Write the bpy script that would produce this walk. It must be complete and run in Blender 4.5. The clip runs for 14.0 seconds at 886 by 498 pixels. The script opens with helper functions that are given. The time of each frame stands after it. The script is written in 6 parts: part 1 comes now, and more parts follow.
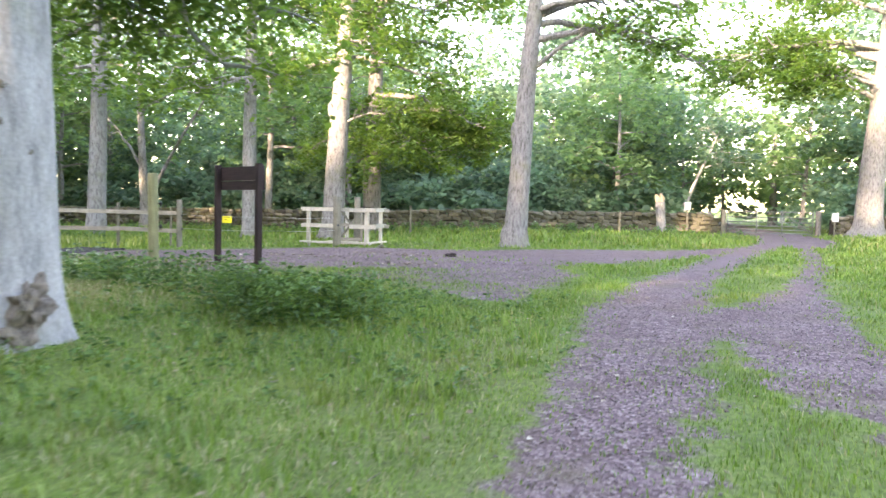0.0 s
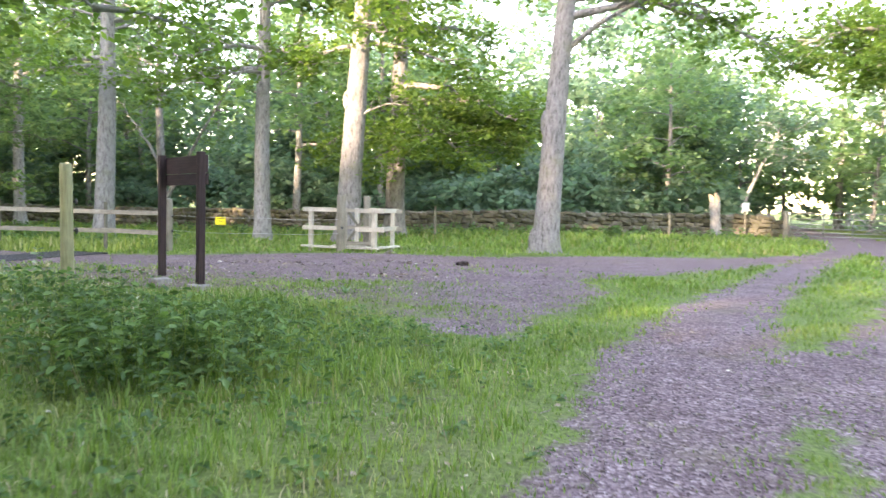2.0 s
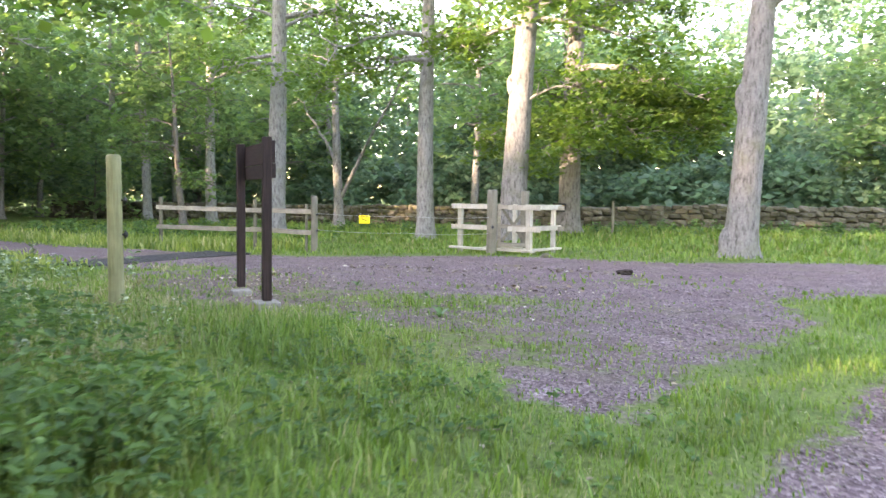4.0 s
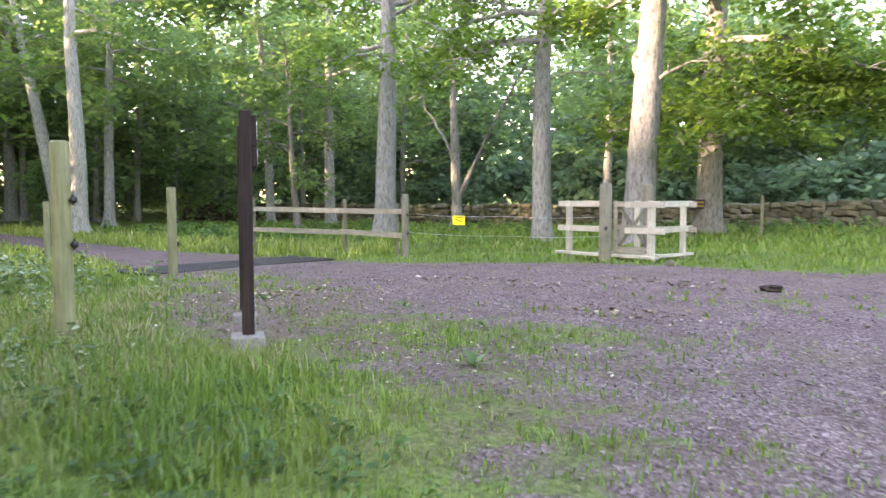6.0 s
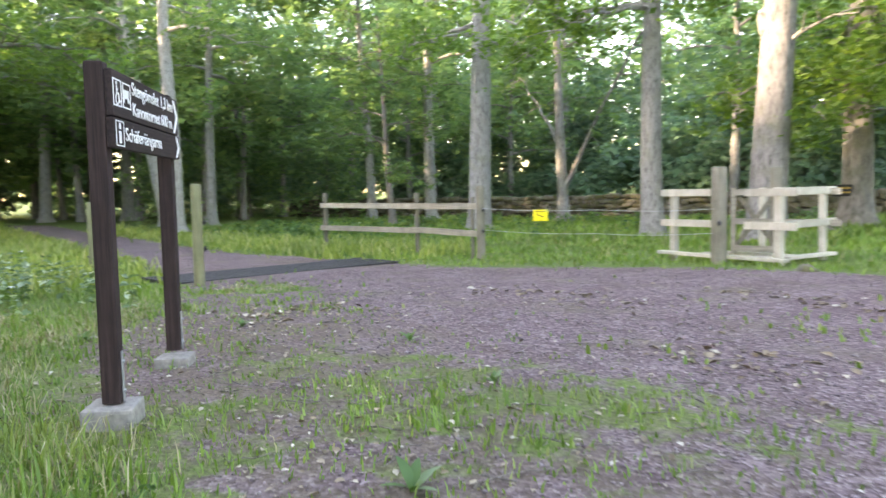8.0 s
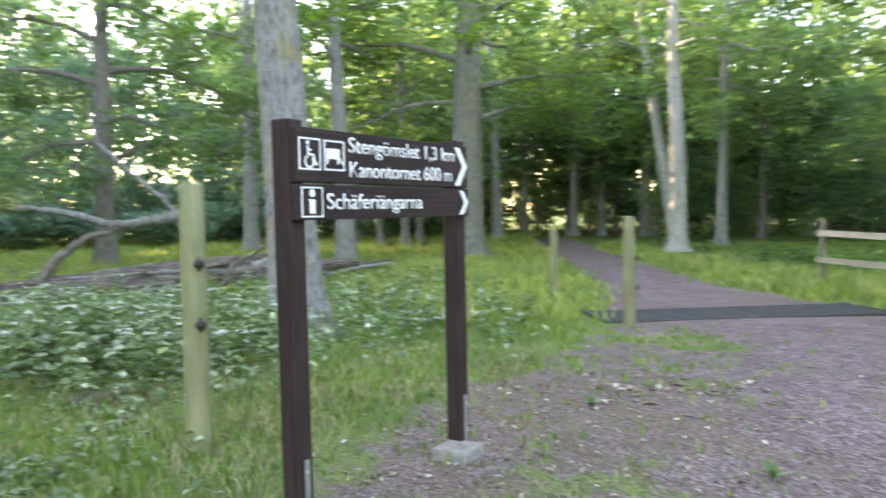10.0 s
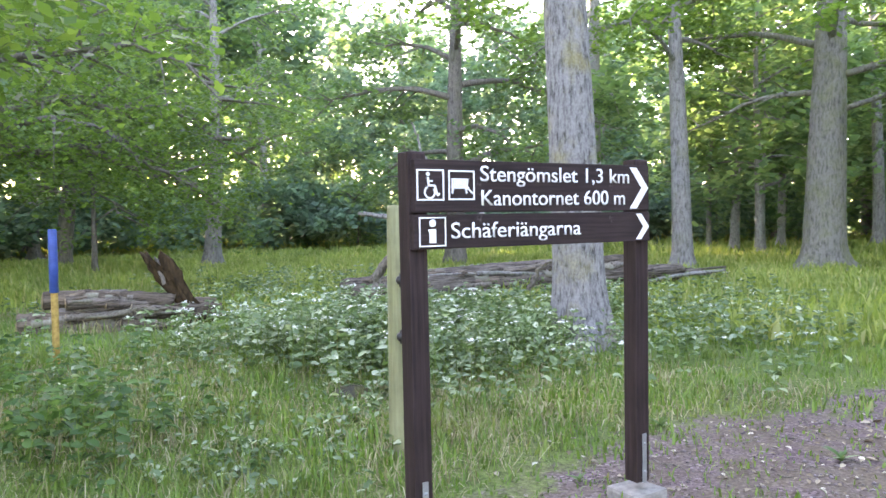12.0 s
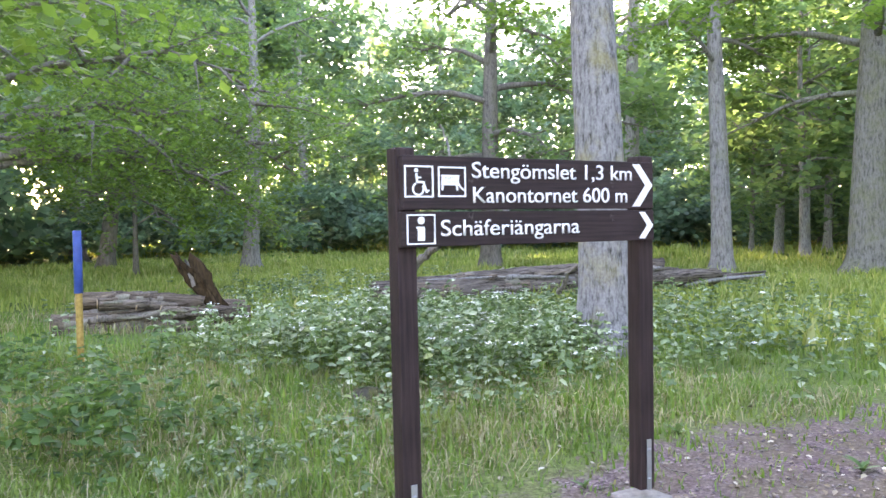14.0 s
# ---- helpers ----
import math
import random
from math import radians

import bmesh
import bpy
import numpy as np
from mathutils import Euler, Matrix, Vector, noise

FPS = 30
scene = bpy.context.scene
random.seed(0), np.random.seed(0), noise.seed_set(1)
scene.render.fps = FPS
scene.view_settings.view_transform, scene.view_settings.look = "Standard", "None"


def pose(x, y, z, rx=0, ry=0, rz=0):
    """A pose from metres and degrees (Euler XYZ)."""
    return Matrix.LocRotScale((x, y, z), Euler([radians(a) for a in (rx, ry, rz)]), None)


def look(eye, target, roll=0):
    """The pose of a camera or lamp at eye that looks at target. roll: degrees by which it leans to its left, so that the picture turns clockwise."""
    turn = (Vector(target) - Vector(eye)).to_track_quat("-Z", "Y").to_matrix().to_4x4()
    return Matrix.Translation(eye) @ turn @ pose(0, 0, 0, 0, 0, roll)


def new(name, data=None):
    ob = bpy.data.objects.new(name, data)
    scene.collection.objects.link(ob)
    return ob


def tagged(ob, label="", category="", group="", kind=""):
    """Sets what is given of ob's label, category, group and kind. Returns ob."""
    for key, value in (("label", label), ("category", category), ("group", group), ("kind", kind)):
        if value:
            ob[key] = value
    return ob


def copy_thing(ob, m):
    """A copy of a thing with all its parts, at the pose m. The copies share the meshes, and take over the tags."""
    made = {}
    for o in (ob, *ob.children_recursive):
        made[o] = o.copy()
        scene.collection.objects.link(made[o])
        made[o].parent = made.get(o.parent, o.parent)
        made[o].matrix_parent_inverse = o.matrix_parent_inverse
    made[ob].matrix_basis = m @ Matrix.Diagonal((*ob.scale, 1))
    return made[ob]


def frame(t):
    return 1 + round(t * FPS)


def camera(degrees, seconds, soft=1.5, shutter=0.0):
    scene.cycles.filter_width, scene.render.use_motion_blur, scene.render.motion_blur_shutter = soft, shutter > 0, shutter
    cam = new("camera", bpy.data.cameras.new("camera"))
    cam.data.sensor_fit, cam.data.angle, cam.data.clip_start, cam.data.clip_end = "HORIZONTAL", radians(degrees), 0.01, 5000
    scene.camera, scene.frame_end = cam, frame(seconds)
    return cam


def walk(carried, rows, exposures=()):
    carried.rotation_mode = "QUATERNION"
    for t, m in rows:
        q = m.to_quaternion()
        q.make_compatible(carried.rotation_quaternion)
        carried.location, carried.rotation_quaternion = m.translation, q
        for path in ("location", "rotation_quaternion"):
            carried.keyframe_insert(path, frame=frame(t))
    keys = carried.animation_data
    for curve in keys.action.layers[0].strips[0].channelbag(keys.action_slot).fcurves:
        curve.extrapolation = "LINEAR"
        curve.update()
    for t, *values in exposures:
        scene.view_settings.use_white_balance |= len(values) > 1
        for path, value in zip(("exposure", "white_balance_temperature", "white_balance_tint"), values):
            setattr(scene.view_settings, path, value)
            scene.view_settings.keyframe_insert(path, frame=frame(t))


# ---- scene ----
cam = camera(59.0, 14.0, 1.5, 0.55)
PATH = [
    (0, (1.23, 2.636, 1.264), (0.88, 4.602, 1.154), 1.1),
    (0.5, (1.335, 3.427, 1.307), (1.011, 5.398, 1.197), 1.4),
    (1, (1.416, 4.134, 1.332), (1.059, 6.098, 1.222), 1.1),
    (1.5, (1.469, 4.859, 1.272), (1.055, 6.813, 1.161), 1.1),
    (2, (1.545, 5.566, 1.258), (1.069, 7.506, 1.148), 1.2),
    (2.5, (1.563, 6.25, 1.225), (0.947, 8.149, 1.108), 1.3),
    (3, (1.584, 7.068, 1.247), (0.866, 8.931, 1.13), 1.1),
    (3.5, (1.600, 7.732, 1.264), (0.781, 9.553, 1.141), 0.9),
    (4, (1.590, 8.400, 1.274), (0.645, 10.158, 1.145), 0.7),
    (4.2, (1.562, 8.690, 1.300), (0.602, 10.440, 1.170), 0.8),
    (6.3, (0.856, 11.461, 1.227), (-0.414, 13.0, 1.098), -0.1),
    (6.5, (0.766, 11.727, 1.223), (-0.511, 13.261, 1.097), -0.1),
    (7, (0.568, 12.404, 1.206), (-0.728, 13.923, 1.088), -0.4),
    (7.2, (0.47, 12.633, 1.207), (-0.839, 14.14, 1.084), -0.5),
    (9.3, (-0.447, 14.809, 1.334), (-2.314, 15.516, 1.214), -0.8),
    (9.5, (-0.51, 14.979, 1.386), (-2.422, 15.554, 1.278), -0.3),
    (10, (-0.628, 15.35, 1.492), (-2.62, 15.502, 1.4), -1.1),
    (10.5, (-0.689, 15.648, 1.521), (-2.678, 15.456, 1.433), -1.1),
    (11, (-0.851, 15.963, 1.533), (-2.788, 15.469, 1.472), -0.6),
    (11.5, (-0.805, 16.219, 1.586), (-2.705, 15.597, 1.538), -0.4),
    (12, (-0.855, 16.398, 1.613), (-2.708, 15.649, 1.533), -0.9),
    (12.5, (-0.986, 16.508, 1.587), (-2.827, 15.732, 1.512), -0.9),
    (13, (-1.008, 16.515, 1.579), (-2.835, 15.704, 1.508), -1.0),
    (13.5, (-0.971, 16.512, 1.565), (-2.787, 15.677, 1.494), -1.0),
    (14, (-1.015, 16.581, 1.576), (-2.826, 15.735, 1.51), -0.9),
]
EXPOSURES = [(0.0, 3.98, 8350, 29), (4.0, 4.00, 8550, 30), (6.5, 3.98, 8700, 31), (9.5, 3.98, 8700, 22), (11.5, 4.15, 8150, 32), (14.0, 4.20, 8100, 35)]
walk(cam, [(t, look(eye, target, roll)) for t, eye, target, roll in PATH], EXPOSURES)

# ---- world, sun, exposure ----
SUN_DIR = Vector((-0.495, -0.824, 0.276)).normalized()   # towards the sun
SUN_EL = math.asin(SUN_DIR.z)
world = bpy.data.worlds.new("world")
scene.world = world
world.use_nodes = True
wn = world.node_tree.nodes
wl = world.node_tree.links
sky = wn.new("ShaderNodeTexSky")
sky.sky_type = "NISHITA"
sky.sun_disc = False
sky.sun_elevation = SUN_EL
sky.sun_rotation = math.atan2(SUN_DIR.x, SUN_DIR.y)
sky.air_density, sky.dust_density, sky.ozone_density = 1.0, 0.7, 1.2
wn["Background"].inputs["Strength"].default_value = 0.15
wl.new(sky.outputs["Color"], wn["Background"].inputs["Color"])
sun = new("sun", bpy.data.lights.new("sun", "SUN"))
sun.data.energy, sun.data.angle, sun.data.color = 2.3, radians(0.8), (1.0, 0.90, 0.72)
sun.matrix_world = look((SUN_DIR * 100).to_tuple(), (0, 0, 0))

# ---- materials ----


def mat(name, rough=0.8, spec=0.3):
    m = bpy.data.materials.new(name)
    m.use_nodes = True
    b = m.node_tree.nodes["Principled BSDF"]
    b.inputs["Roughness"].default_value = rough
    b.inputs["Specular IOR Level"].default_value = spec
    return m, m.node_tree.nodes, m.node_tree.links, b


def ramp(n, stops):
    r = n.new("ShaderNodeValToRGB")
    e = r.color_ramp.elements
    while len(e) < len(stops):
        e.new(0.5)
    for el, (p, c) in zip(e, stops):
        el.position, el.color = p, (*c, 1)
    return r


def noise_tex(n, l, scale, detail=4.0, rough=0.6, vec=None):
    t = n.new("ShaderNodeTexNoise")
    t.inputs["Scale"].default_value, t.inputs["Detail"].default_value, t.inputs["Roughness"].default_value = scale, detail, rough
    if vec is not None:
        l.new(vec, t.inputs["Vector"])
    return t


def coords(n, l, scale=(1, 1, 1), source="Object"):
    tc = n.new("ShaderNodeTexCoord")
    mp = n.new("ShaderNodeMapping")
    mp.inputs["Scale"].default_value = scale
    l.new(tc.outputs[source], mp.inputs["Vector"])
    return mp.outputs["Vector"]


def mixc(n, l, a, b, fac, kind="MIX"):
    m = n.new("ShaderNodeMix")
    m.data_type, m.blend_type = "RGBA", kind
    for sock, v in ((m.inputs[6], a), (m.inputs[7], b)):
        if isinstance(v, tuple):
            sock.default_value = (*v, 1)
        else:
            l.new(v, sock)
    if isinstance(fac, float):
        m.inputs[0].default_value = fac
    else:
        l.new(fac, m.inputs[0])
    return m.outputs[2]


def bump(n, l, b, height, strength, dist):
    u = n.new("ShaderNodeBump")
    u.inputs["Strength"].default_value, u.inputs["Distance"].default_value = strength, dist
    l.new(height, u.inputs["Height"])
    l.new(u.outputs["Normal"], b.inputs["Normal"])


def leaf_mat(name, stops, through_col, gloss=0.35, trans=0.45, dry=None):
    """Leaves: each one its own green, light shining through, a slight sheen."""
    m, n, l, b = mat(name, 0.45, gloss)
    g = n.new("ShaderNodeNewGeometry")
    r = ramp(n, stops)
    l.new(g.outputs["Random Per Island"], r.inputs["Fac"])
    big = noise_tex(n, l, 0.35, 2.0, 0.5, coords(n, l, source="Object"))
    col = mixc(n, l, r.outputs["Color"], (0.5, 0.5, 0.5), 0.0)
    dark = ramp(n, [(0.3, (0.75, 0.78, 0.8)), (0.7, (1.2, 1.15, 1.0))])
    l.new(big.outputs["Fac"], dark.inputs["Fac"])
    col = mixc(n, l, col, dark.outputs["Color"], 1.0, "MULTIPLY")
    if dry:
        dn = noise_tex(n, l, 0.9, 5.0, 0.65, coords(n, l))
        dr = ramp(n, [(0.50, (0, 0, 0)), (0.72, (0.65, 0.65, 0.65))])
        l.new(dn.outputs["Fac"], dr.inputs["Fac"])
        col = mixc(n, l, col, dry, dr.outputs["Color"])
    l.new(col, b.inputs["Base Color"])
    t = n.new("ShaderNodeBsdfTranslucent")
    tc = mixc(n, l, col, through_col, 1.0, "MULTIPLY")
    l.new(tc, t.inputs["Color"])
    mix = n.new("ShaderNodeMixShader")
    mix.inputs[0].default_value = trans
    l.new(b.outputs["BSDF"], mix.inputs[1])
    l.new(t.outputs["BSDF"], mix.inputs[2])
    l.new(mix.outputs[0], n["Material Output"].inputs["Surface"])
    return m


OAK_LEAF = leaf_mat("oak_leaf", [(0.0, (0.060, 0.126, 0.046)), (0.5, (0.092, 0.175, 0.062)), (1.0, (0.145, 0.233, 0.084))], (1.6, 1.6, 0.7), trans=0.6)
# Distance haze is put into these leaf colours: paler and bluer than the oaks'.
HAZED_FAR_LEAF = leaf_mat("hazed_far_leaf", [(0.0, (0.085, 0.165, 0.095)), (0.5, (0.125, 0.218, 0.121)), (1.0, (0.180, 0.276, 0.150))], (1.75, 1.75, 1.1), trans=0.58)
BUSH_LEAF = leaf_mat("bush_leaf", [(0.0, (0.065, 0.136, 0.068)), (0.5, (0.100, 0.184, 0.092)), (1.0, (0.150, 0.238, 0.115))], (1.5, 1.5, 0.85), trans=0.6)
# Wood's edge: the bluish stops stand in for hazy air, no volume is used.
HAZED_EDGE_LEAF = leaf_mat("hazed_edge_leaf", [(0.0, (0.078, 0.150, 0.112)), (0.5, (0.116, 0.202, 0.148)), (1.0, (0.172, 0.265, 0.188))], (1.65, 1.68, 1.35), trans=0.6)
NETTLE_LEAF = leaf_mat("nettle_leaf", [(0.0, (0.042, 0.098, 0.040)), (0.5, (0.070, 0.150, 0.056)), (1.0, (0.125, 0.225, 0.088))], (1.4, 1.5, 0.8), 0.25, 0.42)
# The last stop paints sky glints, and pale undersides, onto some leaves.
WEED_LEAF = leaf_mat("weed_leaf", [(0.0, (0.075, 0.140, 0.060)), (0.5, (0.125, 0.205, 0.095)), (0.80, (0.200, 0.285, 0.175)), (1.0, (0.480, 0.550, 0.450))], (1.3, 1.4, 0.7), 0.6, 0.34)
STRAW = leaf_mat("straw_blade", [(0.0, (0.190, 0.165, 0.085)), (0.6, (0.330, 0.290, 0.165)), (1.0, (0.480, 0.440, 0.300))], (1.1, 1.1, 0.8), 0.3, 0.25)
GRASS = leaf_mat("grass_blade", [(0.0, (0.078, 0.158, 0.032)), (0.50, (0.125, 0.232, 0.048)), (0.90, (0.185, 0.290, 0.076)), (1.0, (0.300, 0.285, 0.160))], (1.3, 1.3, 0.75), 0.3, 0.35, (0.235, 0.245, 0.090))


MEADOW = leaf_mat("meadow_blade", [(0.0, (0.150, 0.225, 0.062)), (0.5, (0.235, 0.312, 0.095)), (0.85, (0.325, 0.375, 0.140)), (1.0, (0.450, 0.425, 0.255))], (1.35, 1.35, 0.8), 0.3, 0.5)


def bark_mat(name, dark, light, moss, moss_amt, scale=1.0):
    """Furrowed bark with lichen and moss."""
    m, n, l, b = mat(name, 0.9, 0.15)
    v = coords(n, l, (9 * scale, 9 * scale, 2.6 * scale))
    ridges = noise_tex(n, l, 1.6, 6.0, 0.7, v)
    v2 = coords(n, l, (1, 1, 1))
    blot = noise_tex(n, l, 2.3, 4.0, 0.6, v2)
    fine = noise_tex(n, l, 30.0, 3.0, 0.6, v2)
    r = ramp(n, [(0.32, dark), (0.52, light), (0.75, tuple(min(1, c * 1.25) for c in light))])
    l.new(ridges.outputs["Fac"], r.inputs["Fac"])
    rb = ramp(n, [(0.55 - moss_amt, (0, 0, 0)), (0.75 - moss_amt * 0.4, (1, 1, 1))])
    l.new(blot.outputs["Fac"], rb.inputs["Fac"])
    half = n.new("ShaderNodeMath")
    half.operation = "MULTIPLY"
    half.inputs[1].default_value = 0.6
    l.new(rb.outputs["Color"], half.inputs[0])
    col = mixc(n, l, r.outputs["Color"], moss, half.outputs[0])
    rf = ramp(n, [(0.3, (0.8, 0.8, 0.8)), (0.7, (1.15, 1.15, 1.15))])
    l.new(fine.outputs["Fac"], rf.inputs["Fac"])
    col = mixc(n, l, col, rf.outputs["Color"], 1.0, "MULTIPLY")
    l.new(col, b.inputs["Base Color"])
    bump(n, l, b, ridges.outputs["Fac"], 1.0, 0.06)
    return m


OAK_BARK = bark_mat("oak_bark", (0.072, 0.068, 0.064), (0.240, 0.234, 0.226), (0.180, 0.185, 0.120), 0.06)
PALE_BARK = bark_mat("pale_bark", (0.100, 0.096, 0.092), (0.292, 0.286, 0.280), (0.220, 0.222, 0.165), 0.05)
BIRCH_BARK = bark_mat("birch_bark", (0.150, 0.142, 0.130), (0.400, 0.388, 0.362), (0.300, 0.290, 0.230), 0.0)
SMOOTH_BARK = bark_mat("smooth_bark", (0.165, 0.170, 0.178), (0.290, 0.297, 0.308), (0.225, 0.235, 0.200), 0.0, 0.45)
DARK_BARK = bark_mat("dark_bark", (0.070, 0.062, 0.055), (0.170, 0.155, 0.140), (0.120, 0.130, 0.070), 0.08)
LICHEN_BARK = bark_mat("lichen_bark", (0.056, 0.053, 0.052), (0.275, 0.268, 0.270), (0.300, 0.265, 0.095), 0.06, 1.25)
MOSSY_BARK = bark_mat("mossy_bark", (0.060, 0.058, 0.050), (0.205, 0.200, 0.180), (0.170, 0.185, 0.085), 0.12)
DEAD_BARK = bark_mat("dead_bark", (0.055, 0.045, 0.038), (0.235, 0.205, 0.180), (0.200, 0.185, 0.140), 0.06, 1.5)


def log_bark_mat(name, turn, dark, light):
    """Bark with furrows along a lying log."""
    m, n, l, b = mat(name, 0.95, 0.1)
    tc = n.new("ShaderNodeTexCoord")
    mp = n.new("ShaderNodeMapping")
    mp.vector_type = "TEXTURE"
    mp.inputs["Rotation"].default_value = (0, 0, radians(turn))
    mp.inputs["Scale"].default_value = (0.6, 0.06, 0.06)
    l.new(tc.outputs["Object"], mp.inputs["Vector"])
    t = noise_tex(n, l, 1.3, 7.0, 0.7, mp.outputs["Vector"])
    r = ramp(n, [(0.36, dark), (0.50, light), (0.66, tuple(min(1, q * 1.6) for q in light))])
    l.new(t.outputs["Fac"], r.inputs["Fac"])
    info = n.new("ShaderNodeObjectInfo")
    rv = ramp(n, [(0.0, (0.7, 0.68, 0.66)), (1.0, (1.25, 1.2, 1.15))])
    l.new(info.outputs["Random"], rv.inputs["Fac"])
    l.new(mixc(n, l, r.outputs["Color"], rv.outputs["Color"], 1.0, "MULTIPLY"), b.inputs["Base Color"])
    bump(n, l, b, t.outputs["Fac"], 1.0, 0.05)
    return m


LOG_BARK = log_bark_mat("log_bark", 128, (0.016, 0.013, 0.010), (0.165, 0.135, 0.110))
TRUNK_BARK = log_bark_mat("fallen_bark", 146, (0.018, 0.015, 0.013), (0.150, 0.130, 0.115))


def wood_mat(name, dark, light, stretch=(14, 14, 0.9), rough=0.7, spec=0.25, wear=None, wear_at=0.7):
    """Sawn timber: grain along its length, blotches and a little wear."""
    m, n, l, b = mat(name, rough, spec)
    v = coords(n, l, stretch)
    grain = noise_tex(n, l, 2.5, 5.0, 0.65, v)
    r = ramp(n, [(0.3, dark), (0.7, light)])
    l.new(grain.outputs["Fac"], r.inputs["Fac"])
    blot = noise_tex(n, l, 3.0, 4.0, 0.6, coords(n, l))
    rb = ramp(n, [(0.3, (0.72, 0.72, 0.72)), (0.7, (1.2, 1.2, 1.2))])
    l.new(blot.outputs["Fac"], rb.inputs["Fac"])
    col = mixc(n, l, r.outputs["Color"], rb.outputs["Color"], 1.0, "MULTIPLY")
    if wear:
        w = noise_tex(n, l, 7.0, 6.0, 0.75, coords(n, l, (1, 1, 0.6)))
        rw = ramp(n, [(wear_at, (0, 0, 0)), (wear_at + 0.06, (1, 1, 1))])
        l.new(w.outputs["Fac"], rw.inputs["Fac"])
        col = mixc(n, l, col, wear, rw.outputs["Color"])
    info = n.new("ShaderNodeObjectInfo")
    rv = ramp(n, [(0.0, (0.85, 0.85, 0.85)), (1.0, (1.12, 1.12, 1.12))])
    l.new(info.outputs["Random"], rv.inputs["Fac"])
    col = mixc(n, l, col, rv.outputs["Color"], 1.0, "MULTIPLY")
    l.new(col, b.inputs["Base Color"])
    bump(n, l, b, grain.outputs["Fac"], 0.4, 0.004)
    return m


SIGN_WOOD = wood_mat("sign_stain", (0.016, 0.010, 0.011), (0.048, 0.030, 0.029), (22, 22, 0.9), rough=0.7, spec=0.2, wear=(0.10, 0.078, 0.070), wear_at=0.66)
BOARD_WOOD = wood_mat("board_stain", (0.015, 0.010, 0.011), (0.042, 0.027, 0.027), (0.9, 24, 24), 0.7, 0.2, (0.10, 0.080, 0.074), 0.665)
POST_WOOD = wood_mat("treated_post", (0.145, 0.150, 0.080), (0.238, 0.240, 0.138), wear=(0.15, 0.14, 0.09), wear_at=0.62)
GREY_WOOD = wood_mat("grey_post", (0.120, 0.112, 0.084), (0.225, 0.210, 0.165), wear=(0.13, 0.12, 0.09), wear_at=0.62)
RAIL_WOOD = wood_mat("rail_timber", (0.230, 0.205, 0.160), (0.370, 0.340, 0.275), (0.9, 14, 14), wear=(0.22, 0.20, 0.16), wear_at=0.64)
NEW_WOOD = wood_mat("pale_timber", (0.340, 0.315, 0.250), (0.500, 0.470, 0.395), wear=(0.30, 0.27, 0.20), wear_at=0.66)
ROT_WOOD = wood_mat("rotten_wood", (0.014, 0.010, 0.007), (0.092, 0.058, 0.031), (6, 6, 1.5), 0.95, 0.1)
CUT_WOOD = wood_mat("cut_wood", (0.330, 0.240, 0.140), (0.520, 0.400, 0.260), (9, 9, 9))


def plain(name, col, rough=0.6, spec=0.3, metal=0.0, vary=0.15, scale=12.0):
    m, n, l, b = mat(name, rough, spec)
    t = noise_tex(n, l, scale, 5.0, 0.65, coords(n, l))
    lo, hi = tuple(c * (1 - vary) for c in col), tuple(min(1.0, c * (1 + vary)) for c in col)
    r = ramp(n, [(0.3, lo), (0.7, hi)])
    l.new(t.outputs["Fac"], r.inputs["Fac"])
    l.new(r.outputs["Color"], b.inputs["Base Color"])
    b.inputs["Metallic"].default_value = metal
    bump(n, l, b, t.outputs["Fac"], 0.25, 0.003)
    return m


PAINT_WHITE = plain("white_paint", (0.78, 0.78, 0.78), 0.5, 0.4, vary=0.08, scale=40)
CONCRETE = plain("concrete", (0.23, 0.215, 0.195), 0.9, 0.2, vary=0.3, scale=22)
STEEL = plain("galvanised_steel", (0.45, 0.47, 0.49), 0.45, 0.5, 0.85, 0.15)
IRON = plain("dark_iron", (0.050, 0.046, 0.047), 0.6, 0.4, 0.5, 0.3)
GATE_STEEL = plain("gate_steel", (0.19, 0.205, 0.18), 0.5, 0.4, 0.5, 0.2)
BLACK = plain("black_plastic", (0.015, 0.015, 0.016), 0.4, 0.5)
YELLOW = plain("yellow_plastic", (0.80, 0.66, 0.03), 0.45, 0.4, vary=0.05)
YELLOW_PAINT = plain("yellow_paint", (0.36, 0.235, 0.075), 0.8, 0.2, vary=0.35, scale=25)
BLUE_PAINT = plain("blue_paint", (0.035, 0.090, 0.360), 0.5, 0.4, vary=0.2)
PETAL = plain("white_petal", (0.75, 0.77, 0.70), 0.8, 0.2)
DIRT = plain("dark_soil", (0.045, 0.036, 0.030), 0.95, 0.1, vary=0.4)
PAPER = plain("white_card", (0.55, 0.55, 0.52), 0.6, 0.3, vary=0.04)


